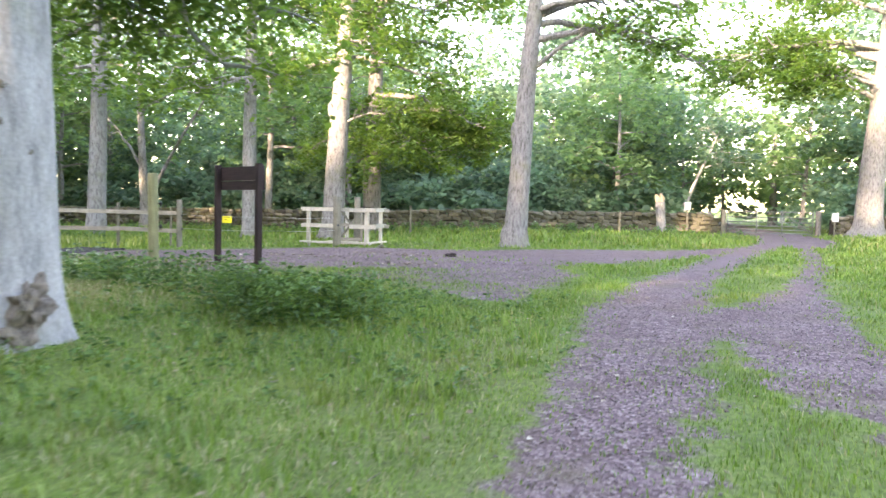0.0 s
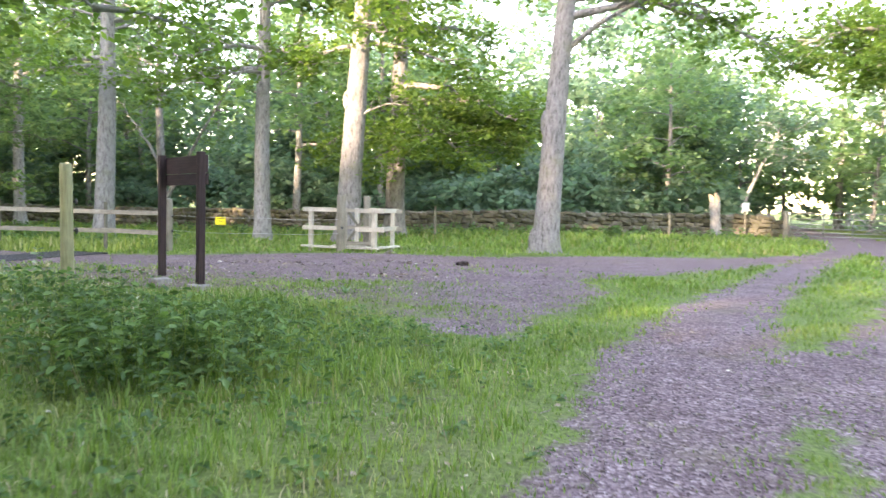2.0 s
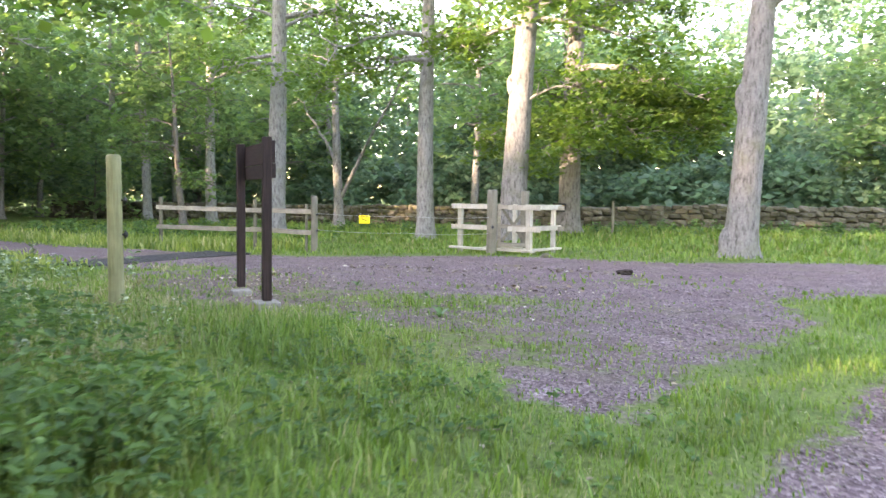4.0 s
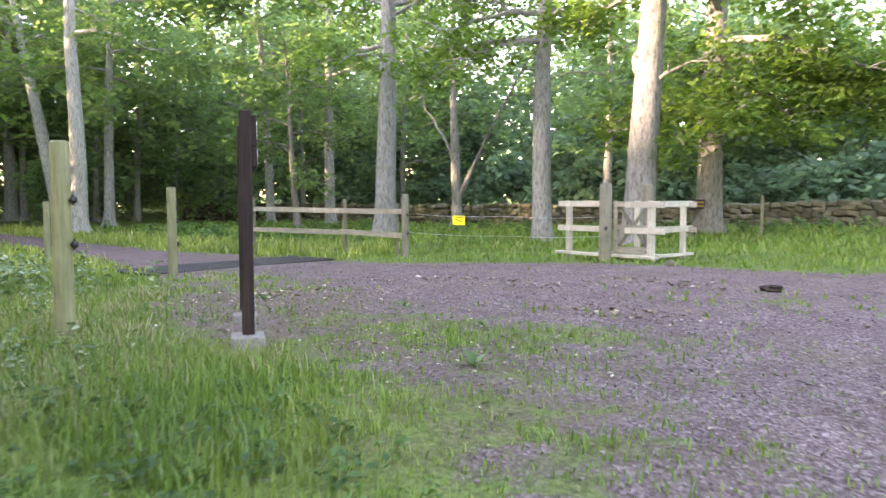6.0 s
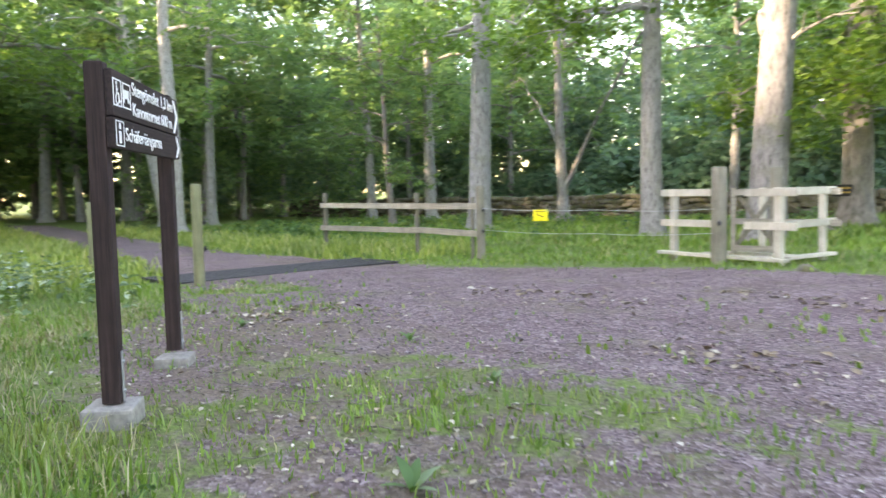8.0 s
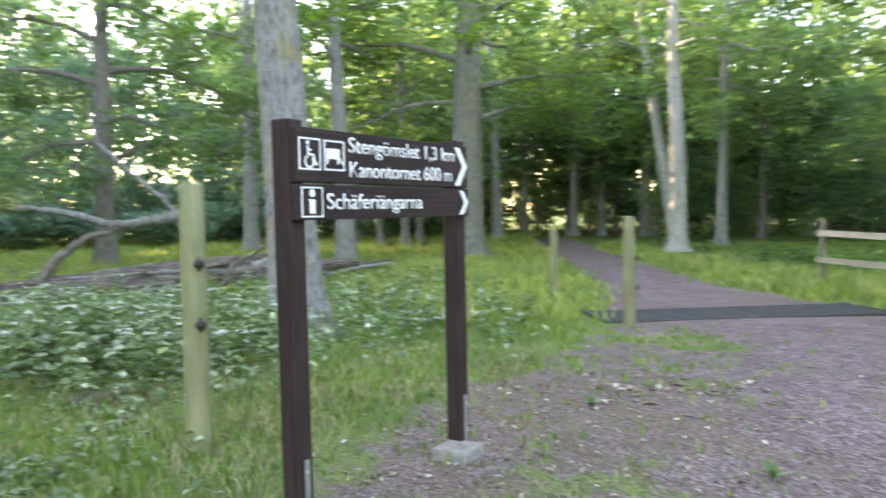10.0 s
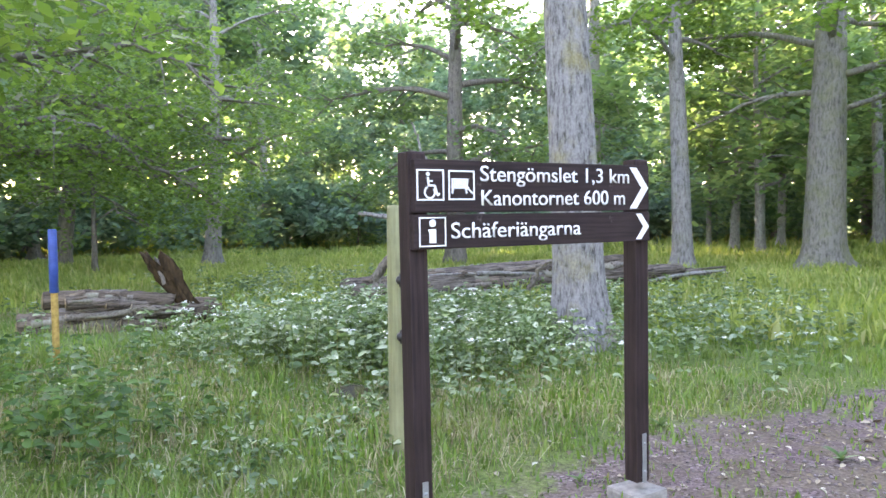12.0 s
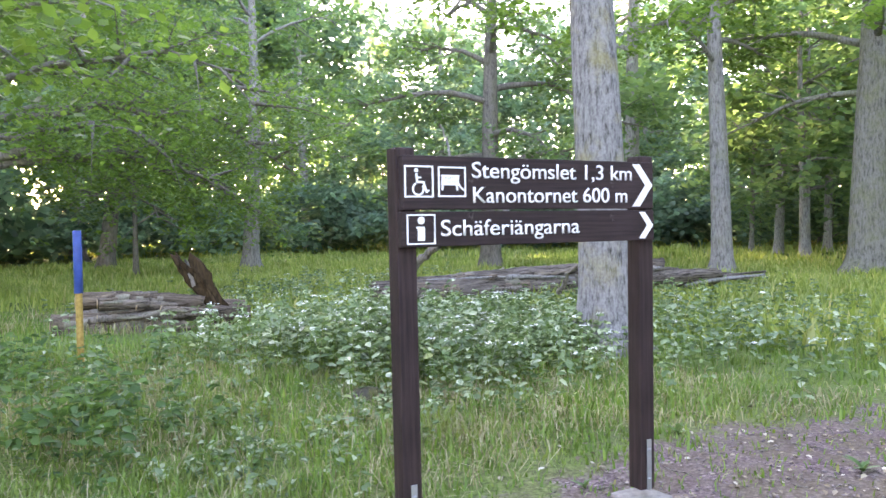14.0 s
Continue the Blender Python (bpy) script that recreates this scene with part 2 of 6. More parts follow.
def stone_mat(name, a, b_col, moss):
    m, n, l, b = mat(name, 0.9, 0.2)
    info = n.new("ShaderNodeObjectInfo")
    geo = n.new("ShaderNodeNewGeometry")
    add = n.new("ShaderNodeMath")
    add.operation = "ADD"
    l.new(info.outputs["Random"], add.inputs[0])
    l.new(geo.outputs["Random Per Island"], add.inputs[1])
    fr = n.new("ShaderNodeMath")
    fr.operation = "FRACT"
    l.new(add.outputs[0], fr.inputs[0])
    r = ramp(n, [(0.0, a), (1.0, b_col)])
    l.new(fr.outputs[0], r.inputs["Fac"])
    t = noise_tex(n, l, 5.0, 6.0, 0.7, coords(n, l))
    rb = ramp(n, [(0.45, (0, 0, 0)), (0.62, (1, 1, 1))])
    l.new(t.outputs["Fac"], rb.inputs["Fac"])
    col = mixc(n, l, r.outputs["Color"], moss, rb.outputs["Color"])
    l.new(col, b.inputs["Base Color"])
    bump(n, l, b, t.outputs["Fac"], 0.6, 0.03)
    return m


WALL_STONE = stone_mat("wall_stone", (0.052, 0.046, 0.037), (0.185, 0.166, 0.140), (0.088, 0.088, 0.034))
GRAVEL = stone_mat("gravel_stone", (0.105, 0.080, 0.082), (0.320, 0.268, 0.268), (0.175, 0.145, 0.142))


def ground_mat():
    """Short turf and soil, with worn gravel where the tracks run."""
    m, n, l, b = mat("ground_cover", 0.95, 0.15)
    at = n.new("ShaderNodeAttribute")
    at.attribute_name = "gravel"
    v = coords(n, l)
    edge = noise_tex(n, l, 2.2, 6.0, 0.7, v)
    mad = n.new("ShaderNodeMath")
    mad.operation = "MULTIPLY_ADD"
    mad.inputs[1].default_value, mad.inputs[2].default_value = 1.5, -0.75
    l.new(edge.outputs["Fac"], mad.inputs[0])
    s = n.new("ShaderNodeMath")
    s.operation = "ADD"
    l.new(at.outputs["Fac"], s.inputs[0])
    l.new(mad.outputs[0], s.inputs[1])
    mask = ramp(n, [(0.40, (0, 0, 0)), (0.58, (1, 1, 1))])
    l.new(s.outputs[0], mask.inputs["Fac"])
    big = noise_tex(n, l, 0.7, 4.0, 0.6, v)
    fine = noise_tex(n, l, 26.0, 4.0, 0.7, v)
    turf = ramp(n, [(0.28, (0.036, 0.042, 0.018)), (0.42, (0.070, 0.104, 0.030)), (0.58, (0.118, 0.170, 0.048)), (0.75, (0.205, 0.205, 0.095))])
    l.new(fine.outputs["Fac"], turf.inputs["Fac"])
    tb = ramp(n, [(0.35, (0.85, 0.9, 0.85)), (0.65, (1.15, 1.15, 1.0))])
    l.new(big.outputs["Fac"], tb.inputs["Fac"])
    turf_c = mixc(n, l, turf.outputs["Color"], tb.outputs["Color"], 1.0, "MULTIPLY")
    cell = n.new("ShaderNodeTexVoronoi")
    cell.inputs["Scale"].default_value = 50.0
    l.new(v, cell.inputs["Vector"])
    sep = n.new("ShaderNodeSeparateColor")
    l.new(cell.outputs["Color"], sep.inputs["Color"])
    gr = ramp(n, [(0.0, (0.052, 0.036, 0.038)), (0.45, (0.135, 0.098, 0.104)), (0.85, (0.205, 0.158, 0.165)), (1.0, (0.310, 0.262, 0.262))])
    l.new(sep.outputs[0], gr.inputs["Fac"])
    soil = noise_tex(n, l, 1.6, 5.0, 0.65, v)
    sr = ramp(n, [(0.35, (0.78, 0.72, 0.70)), (0.65, (1.1, 1.08, 1.08))])
    l.new(soil.outputs["Fac"], sr.inputs["Fac"])
    gr_c = mixc(n, l, gr.outputs["Color"], sr.outputs["Color"], 1.0, "MULTIPLY")
    film = noise_tex(n, l, 0.9, 6.0, 0.72, v)
    fr = ramp(n, [(0.52, (0, 0, 0)), (0.66, (0.55, 0.55, 0.55))])
    l.new(film.outputs["Fac"], fr.inputs["Fac"])
    gr_c = mixc(n, l, gr_c, (0.125, 0.108, 0.070), fr.outputs["Color"])
    col = mixc(n, l, turf_c, gr_c, mask.outputs["Color"])
    bare = n.new("ShaderNodeAttribute")
    bare.attribute_name = "soil"
    lump = noise_tex(n, l, 3.4, 5.0, 0.7, v)
    lr = ramp(n, [(0.36, (0, 0, 0)), (0.56, (1, 1, 1))])
    l.new(lump.outputs["Fac"], lr.inputs["Fac"])
    amt = n.new("ShaderNodeMath")
    amt.operation = "MULTIPLY"
    l.new(lr.outputs["Color"], amt.inputs[0])
    l.new(bare.outputs["Fac"], amt.inputs[1])
    earth = ramp(n, [(0.3, (0.055, 0.042, 0.030)), (0.5, (0.115, 0.090, 0.062)), (0.72, (0.210, 0.175, 0.125))])
    l.new(fine.outputs["Fac"], earth.inputs["Fac"])
    col = mixc(n, l, col, earth.outputs["Color"], amt.outputs[0])
    l.new(col, b.inputs["Base Color"])
    bump(n, l, b, cell.outputs["Distance"], 0.6, 0.012)
    return m


LITTER = leaf_mat("dry_leaf", [(0.0, (0.12, 0.085, 0.055)), (0.45, (0.22, 0.17, 0.12)), (0.85, (0.34, 0.29, 0.23)), (1.0, (0.56, 0.52, 0.46))], (1.0, 0.9, 0.7), 0.2, 0.1)
GROUND = ground_mat()

# ---- geometry helpers ----


class Geo:
    """Gathers rings, boxes and leaves into one mesh."""

    def __init__(self):
        self.v, self.f, self.n = [], [], 0

    def add(self, v, f):
        v, f = np.asarray(v, float).reshape(-1, 3), np.asarray(f, int)
        if f.shape[1] == 3:
            f = np.column_stack([f, -np.ones(len(f), int)])
        self.v.append(v)
        self.f.append(np.where(f >= 0, f + self.n, -1))
        self.n += len(v)

    def mesh(self, name, material, smooth=False):
        v, f = np.concatenate(self.v), np.concatenate(self.f)
        me = bpy.data.meshes.new(name)
        cnt = np.where(f[:, 3] < 0, 3, 4)
        loops = f.ravel()
        loops = loops[loops >= 0]
        me.vertices.add(len(v))
        me.vertices.foreach_set("co", v.ravel())
        me.loops.add(len(loops))
        me.loops.foreach_set("vertex_index", loops.astype(np.int32))
        me.polygons.add(len(f))
        me.polygons.foreach_set("loop_start", np.concatenate([[0], np.cumsum(cnt)[:-1]]).astype(np.int32))
        me.polygons.foreach_set("loop_total", cnt.astype(np.int32))
        me.update(calc_edges=True)
        me.validate()
        if smooth:
            me.polygons.foreach_set("use_smooth", np.ones(len(me.polygons), bool))
        me.materials.append(material)
        return me


def part(name, data, material, parent, label="", smooth=False, at=None):
    """One mesh object under a thing or a part; data is a bmesh or a Geo."""
    if isinstance(data, Geo):
        me = data.mesh(name, material, smooth)
    else:
        me = bpy.data.meshes.new(name)
        data.to_mesh(me)
        data.free()
        me.materials.append(material)
        if smooth:
            for p in me.polygons:
                p.use_smooth = True
    ob = new(name, me)
    ob.parent = parent
    if at is not None:
        ob.matrix_basis = at
    if label:
        tagged(ob, label)
    return ob


def thing(name, m, label, category, group="", kind=""):
    ob = new(name)
    ob.matrix_basis = m
    ob.empty_display_size = 0.1
    return tagged(ob, label, category, group, kind)


def box_bm(sx, sy, sz, bevel=0.006, base=True, rough=0.0, seed=0):
    """A bevelled box, standing on z = 0 where base is set; rough: unevenness."""
    bm = bmesh.new()
    bmesh.ops.create_cube(bm, size=1.0)
    for v in bm.verts:
        v.co = Vector((v.co.x * sx, v.co.y * sy, (v.co.z + (0.5 if base else 0)) * sz))
    if rough:
        rg = random.Random(seed)
        for v in bm.verts:
            v.co += Vector([rg.uniform(-rough, rough) for _ in range(3)])
    if bevel:
        bmesh.ops.bevel(bm, geom=bm.edges[:], offset=bevel, segments=2, affect="EDGES", profile=0.6)
    return bm


def frame_dirs(p):
    """Tangents and two side vectors along a line of points."""
    p = np.asarray(p, float)
    t = np.gradient(p, axis=0)
    t /= np.linalg.norm(t, axis=1)[:, None] + 1e-9
    ref = np.array([1.0, 0, 0]) if abs(t[0][0]) < 0.8 else np.array([0, 1.0, 0])
    a = np.cross(t, ref)
    a /= np.linalg.norm(a, axis=1)[:, None] + 1e-9
    return t, a, np.cross(t, a)


def tube(geo, p, r, sides=8, lump=0.0, rng=None, cap=False, flare=None):
    p, r = np.asarray(p, float), np.asarray(r, float)
    _, a, b = frame_dirs(p)
    ang = np.linspace(0, 2 * np.pi, sides, endpoint=False)
    rr = r[:, None] * np.ones(sides)
    if lump:
        ph = rng.uniform(0, 6.28, 4)
        for k, f in enumerate((2, 3, 5, 7)):
            rr = rr * (1 + lump / (k + 1) * np.sin(f * ang[None, :] + ph[k] + np.linspace(0, 2.5 + k, len(p))[:, None]))
        rr = rr * (1 + lump * 0.5 * rng.uniform(-1, 1, rr.shape))
    if flare is not None:
        lobes = 1 + 0.45 * np.sin(5 * ang + flare[1]) + 0.25 * np.sin(3 * ang + flare[1] * 2)
        rr = rr * (1 + flare[0][:, None] * np.clip(lobes, 0.2, 2)[None, :])
    v = p[:, None, :] + rr[:, :, None] * (np.cos(ang)[None, :, None] * a[:, None, :] + np.sin(ang)[None, :, None] * b[:, None, :])
    n = len(p)
    i, j = np.meshgrid(np.arange(n - 1), np.arange(sides), indexing="ij")
    k = (j + 1) % sides
    f = np.stack([i * sides + j, i * sides + k, (i + 1) * sides + k, (i + 1) * sides + j], -1).reshape(-1, 4)
    v = v.reshape(-1, 3)
    if cap:
        v = np.vstack([v, p[0], p[-1]])
        c0, c1 = n * sides, n * sides + 1
        js = np.arange(sides)
        ks = (js + 1) % sides
        t0 = np.stack([ks, js, np.full(sides, c0), np.full(sides, -1)], -1)
        t1 = np.stack([(n - 1) * sides + js, (n - 1) * sides + ks, np.full(sides, c1), np.full(sides, -1)], -1)
        f = np.vstack([f, t0, t1])
    geo.add(v, f)


def leaves(geo, c, size, rng, up=0.8, wide=0.32, folded=False, along=None):
    """Small leaf blades at the points c, at many angles."""
    c = np.asarray(c, float)
    n = len(c)
    nor = rng.normal(0, 1, (n, 3))
    nor[:, 2] = np.abs(nor[:, 2]) + up * 1.6
    nor /= np.linalg.norm(nor, axis=1)[:, None]
    d = rng.normal(0, 1, (n, 3)) if along is None else along + rng.normal(0, 0.5, (n, 3))
    d -= nor * np.sum(d * nor, 1)[:, None]
    d /= np.linalg.norm(d, axis=1)[:, None] + 1e-9
    s = np.cross(nor, d)
    z = (size * rng.uniform(0.65, 1.35, n))[:, None]
    base = np.arange(n)[:, None]
    if folded:
        dip = nor * z * 0.10
        v = np.stack([c - d * z * 0.5, c - d * z * 0.1 + s * z * wide + dip, c + d * z * 0.28 + s * z * wide * 0.8 + dip, c + d * z * 0.5 - dip,
                      c + d * z * 0.28 - s * z * wide * 0.8 + dip, c - d * z * 0.1 - s * z * wide + dip], 1).reshape(-1, 3)
        f = np.concatenate([base * 6 + np.array([[0, 1, 2, 3]]), base * 6 + np.array([[0, 3, 4, 5]])])
    else:
        v = np.stack([c - d * z * 0.5, c + s * z * wide + d * z * 0.05, c + d * z * 0.5, c - s * z * wide + d * z * 0.05], 1).reshape(-1, 3)
        f = base * 4 + np.array([[0, 1, 2, 3]])
    geo.add(v, f)


def unit(v):
    return v / (np.linalg.norm(v) + 1e-9)


# ---- the lie of the land ----
def sstep(a, b, x):
    t = np.clip((np.asarray(x, float) - a) / (b - a), 0, 1)
    return t * t * (3 - 2 * t)


def gh(x, y):
    """Height of the ground."""
    x, y = np.asarray(x, float), np.asarray(y, float)
    z = 0.04 - 0.20 * sstep(-4.5, -13, x) - 0.08 * sstep(-13, -30, x) + 0.04 * sstep(0, 8, x) * sstep(15, 40, y)
    return z + 0.020 * np.sin(0.9 * x + 0.4 * y) * np.sin(0.7 * y - 0.3 * x) + 0.10 * sstep(-1.2, -3.2, x) * sstep(13.2, 11.5, y) * sstep(4, 8, y)


def line_mask(x, y, pts, width, soft=0.5):
    d = np.full(np.shape(x), 1e9)
    for (ax, ay, aw), (bx, by, bw) in zip(pts[:-1], pts[1:]):
        ux, uy = bx - ax, by - ay
        t = np.clip(((x - ax) * ux + (y - ay) * uy) / (ux * ux + uy * uy), 0, 1)
        d = np.minimum(d, np.hypot(x - ax - t * ux, y - ay - t * uy) - (aw + t * (bw - aw)) * width)
    return 1 - sstep(-soft, soft, d)


def poly_mask(x, y, pts, soft=0.35):
    inside = np.zeros(np.shape(x), bool)
    d = np.full(np.shape(x), 1e9)
    for (ax, ay), (bx, by) in zip(pts, pts[1:] + pts[:1]):
        hit = ((ay > y) != (by > y)) & (x < (bx - ax) * (y - ay) / (by - ay + 1e-9) + ax)
        inside ^= hit
        ux, uy = bx - ax, by - ay
        t = np.clip(((x - ax) * ux + (y - ay) * uy) / (ux * ux + uy * uy), 0, 1)
        d = np.minimum(d, np.hypot(x - ax - t * ux, y - ay - t * uy))
    return 1 - sstep(-soft, soft, np.where(inside, -d, d))


LEFT_RUT = [(1.3, -8, 0.5), (1.35, 5, 0.55), (1.75, 9, 0.6), (2.0, 12, 0.75), (2.7, 16, 0.6), (4.0, 20.5, 0.5), (6.0, 27, 0.55), (8.2, 33, 0.7)]
RIGHT_RUT = [(3.2, -8, 0.5), (3.15, 6, 0.55), (3.1, 9, 0.65), (3.5, 12, 0.7), (4.75, 16, 0.28), (6.6, 22, 0.25), (8.0, 28, 0.35), (9.0, 33, 0.7)]
LANE_END = [(8.6, 31.5, 1.3), (10.2, 38, 1.6), (10.6, 45, 1.9), (11.5, 60, 1.6), (15, 90, 1.6)]
YARD = [(-4.5, 14.95), (-3.4, 14.95), (-1.9, 14.35), (-0.2, 12.9), (0.4, 12.7), (0.75, 14.6), (1.2, 17.3), (0.7, 18.9), (4.2, 24.1), (7.6, 30.0), (7.9, 32.5), (4.6, 27.8), (-1.8, 24.6),
        (-6.3, 23.6), (-9.8, 22.6), (-12.0, 23.1), (-13.2, 23.1), (-13.1, 18.6), (-11.4, 18.7), (-9.0, 17.1), (-8.1, 16.9), (-7.1, 15.8), (-6.1, 15.4), (-5.3, 15.05)]
PATH_ON = [(-12.5, 20.8, 2.1), (-16.4, 21.2, 1.25), (-25, 22.4, 1.25), (-40, 24.4, 1.3), (-50, 26.0, 1.2)]


def gravel(x, y):
    g = np.maximum(line_mask(x, y, LEFT_RUT, 1.0), line_mask(x, y, RIGHT_RUT, 1.0))
    g = np.maximum(g, line_mask(x, y, [(2.2, 10.6, 0.5), (3.2, 12.4, 0.6)], 1.0))
    g = np.maximum(g, line_mask(x, y, LANE_END, 1.0))
    g = np.maximum(g, poly_mask(x, y, YARD, 0.7))
    g = np.maximum(g, line_mask(x, y, PATH_ON, 1.0))
    # sparse turf creeping over the gravel by the sign and in the lane
    worn = np.exp(-((x + 3.0) / 2.6) ** 2 - ((y - 16.3) / 1.6) ** 2) + 0.8 * np.exp(-((x + 0.9) / 1.5) ** 2 - ((y - 14.3) / 0.9) ** 2) + 1.0 * np.exp(-((x - 2.5) / 0.95) ** 2 - ((y - 6.2) / 2.8) ** 2) \
        + 0.6 * np.exp(-((x + 7.4) / 1.6) ** 2 - ((y - 17.6) / 0.9) ** 2) + 0.5 * np.exp(-((x + 1.5) / 2.0) ** 2 - ((y - 20.5) / 0.8) ** 2) \
        + 1.3 * np.exp(-((x + 9.7) / 1.2) ** 2 - ((y - 18.8) / 0.75) ** 2)
    lump = 0.5 + 0.5 * np.sin(4.6 * x + 2.4 * np.sin(3.1 * y)) * np.sin(5.2 * y + 2.1 * np.sin(3.9 * x))
    return g * (1 - np.clip(worn, 0, 1) * (0.22 + 0.74 * lump))


def soil(x, y):
    """Trodden bare earth round the foot of the sign and at the nettles' edge."""
    e = np.exp(-((x + 3.4) / 2.7) ** 2 - ((y - 15.9) / 1.4) ** 2) + 0.9 * np.exp(-((x + 6.8) / 1.8) ** 2 - ((y - 16.8) / 1.1) ** 2)
    e += 0.7 * np.exp(-((x + 1.2) / 1.6) ** 2 - ((y - 14.2) / 0.7) ** 2) + 0.5 * np.exp(-((x - 0.4) / 0.6) ** 2 - ((y - 8.5) / 3.0) ** 2)
    return np.clip(e, 0, 1) * 0.85


def spread(lo, hi, fine_lo, fine_hi, step):
    mid = np.arange(fine_lo, fine_hi + step / 2, step)
    out, s, p = [], step, fine_hi
    while p < hi:
        s *= 1.16
        p += s
        out.append(p)
    low, s, p = [], step, fine_lo
    while p > lo:
        s *= 1.16
        p -= s
        low.append(p)
    return np.array(low[::-1] + list(mid) + out)


def build_ground():
    xs, ys = spread(-900, 900, -22, 10, 0.19), spread(-900, 900, -1, 32, 0.19)
    gx, gy = np.meshgrid(xs, ys, indexing="ij")
    v = np.stack([gx, gy, gh(gx, gy)], -1).reshape(-1, 3)
    ny = len(ys)
    i, j = np.meshgrid(np.arange(len(xs) - 1), np.arange(ny - 1), indexing="ij")
    f = np.stack([i * ny + j, (i + 1) * ny + j, (i + 1) * ny + j + 1, i * ny + j + 1], -1).reshape(-1, 4)
    g = Geo()
    g.add(v, f)
    me = g.mesh("ground", GROUND, True)
    a = me.attributes.new("gravel", "FLOAT", "POINT")
    a.data.foreach_set("value", gravel(v[:, 0], v[:, 1]).astype(np.float32))
    a = me.attributes.new("soil", "FLOAT", "POINT")
    a.data.foreach_set("value", soil(v[:, 0], v[:, 1]).astype(np.float32))
    return tagged(new("ground", me), "grassy forest ground with worn grey gravel tracks", "ground", kind="structure")


build_ground()


def gz(x, y):
    return float(gh(x, y))


# ---- trees ----
def make_tree(name, label, x, y, h, r, bark, leaf_material, seed, top=(0, 0), crown0=6.0, spread_r=5.0, limbs=10, per_twig=70, leaf=0.17,
              extra=(), blob=0.75, sides=14, droop=0.35, folded=False, burls=(), group="", bend=0.0, flare=0.7, twigs=True, wide=0.34):
    """A tree: tapered trunk with root flare, limbs with twigs, and leaves round the twigs.
    extra: limbs of their own, as (height, turn in degrees, length, rise, leafy or bare)."""
    rng = np.random.default_rng(seed)
    t = thing(name, pose(x, y, gz(x, y)), label, "tree", group)
    n = max(12, int(h / 0.3))
    zs = np.concatenate([[-0.25, 0.0, 0.08, 0.18, 0.32], np.linspace(0.55, h, n)])
    u = np.clip(zs / h, 0, 1)
    ph = rng.uniform(0, 6.28, 2)
    px = top[0] * u + (bend + 0.012 * h) * np.sin(u * 5 + ph[0]) * u
    py = top[1] * u + (bend + 0.012 * h) * np.sin(u * 4 + ph[1]) * u
    p = np.stack([px, py, zs], 1)
    rad = r * (1 - 0.82 * u ** 1.15)
    trunk = Geo()
    tube(trunk, p, rad, sides, 0.022, rng, flare=(flare * np.exp(-np.clip(zs, 0, 9) / 0.28), ph[0]))
    for hz, turn in burls:
        k = int(np.argmin(np.abs(zs - hz)))
        o = np.array([math.cos(radians(turn)), math.sin(radians(turn)), 0])
        c0 = p[k] + o * rad[k] * 0.55
        q = np.stack([c0 + np.array([0, 0, s]) for s in np.linspace(-0.45, 0.45, 7)])
        tube(trunk, q, rad[k] * 0.75 * np.sqrt(np.clip(1 - np.linspace(-1, 1, 7) ** 2, 0.02, 1)), 9, 0.12, rng)
    part("trunk", trunk, bark, t, smooth=True)
    crown = Geo()
    todo = []
    for i in range(limbs):
        f = (i + rng.uniform(0, 0.9)) / limbs
        hz = crown0 + (h * 0.97 - crown0) * f
        ln = spread_r * (0.55 + 0.45 * math.sin(math.pi * min(1, 0.25 + f * 0.8))) * rng.uniform(0.8, 1.15)
        todo.append((hz, math.degrees(i * 2.4 + rng.uniform(-0.4, 0.4)), ln, rng.uniform(0.05, 0.55) + 0.3 * f, True))
    todo += list(extra)
    pts = []
    for hz, turn, ln, rise, leafy in todo:
        s0 = np.array([np.interp(hz, zs, p[:, 0]), np.interp(hz, zs, p[:, 1]), hz])
        rr = np.interp(hz, zs, rad)
        a = radians(turn)
        o = np.array([math.cos(a), math.sin(a), 0])
        m = 8
        w = np.linspace(0, 1, m)
        side = np.array([-o[1], o[0], 0])
        wob = rng.normal(0, 0.05 * ln, (m, 1)) * w[:, None]
        lp = s0 + o * (ln * w)[:, None] + np.array([0, 0, 1.0]) * (ln * (rise * w - droop * w ** 2.2))[:, None] + side * wob + np.array([0, 0, 1.0]) * rng.normal(0, 0.03 * ln, (m, 1)) * w[:, None]
        lr = min(rr * 0.5, 0.022 * ln + 0.015) * (1 - 0.85 * w)
        wood = Geo()
        tube(wood, lp, lr, 7, 0.06, rng)
        kn = max(5, int(ln * 2.2))
        for q in range(kn):
            f = 0.25 + 0.75 * (q + rng.uniform(0, 1)) / kn
            c = np.array([np.interp(f, w, lp[:, d]) for d in range(3)])
            b = radians(turn + rng.choice([-1, 1]) * rng.uniform(25, 75))
            tl = ln * rng.uniform(0.18, 0.38) * (1.15 - 0.5 * f) + 0.3
            e = c + np.array([math.cos(b), math.sin(b), rng.uniform(-0.75, 0.55)]) * tl
            mid = (c + e) / 2 + np.array([0, 0, 0.06 * tl])
            if twigs:
                tube(wood, [c, mid, e], [0.02 + 0.004 * ln, 0.014, 0.005], 4)
            if leafy:
                nn = rng.poisson(per_twig)
                hubs = max(2, nn // 9)
                hub = c + (e - c) * rng.uniform(0.15, 1.08, hubs)[:, None] + rng.normal(0, 1, (hubs, 3)) * np.array([blob, blob, blob * 0.8]) * 0.5
                pts.append(hub[rng.integers(0, hubs, nn)] + rng.normal(0, 1, (nn, 3)) * np.array([1, 1, 0.6]) * (leaf * 0.85 if leaf > 0.13 else leaf * 1.9))
        part("limb", wood, bark, t, smooth=True)
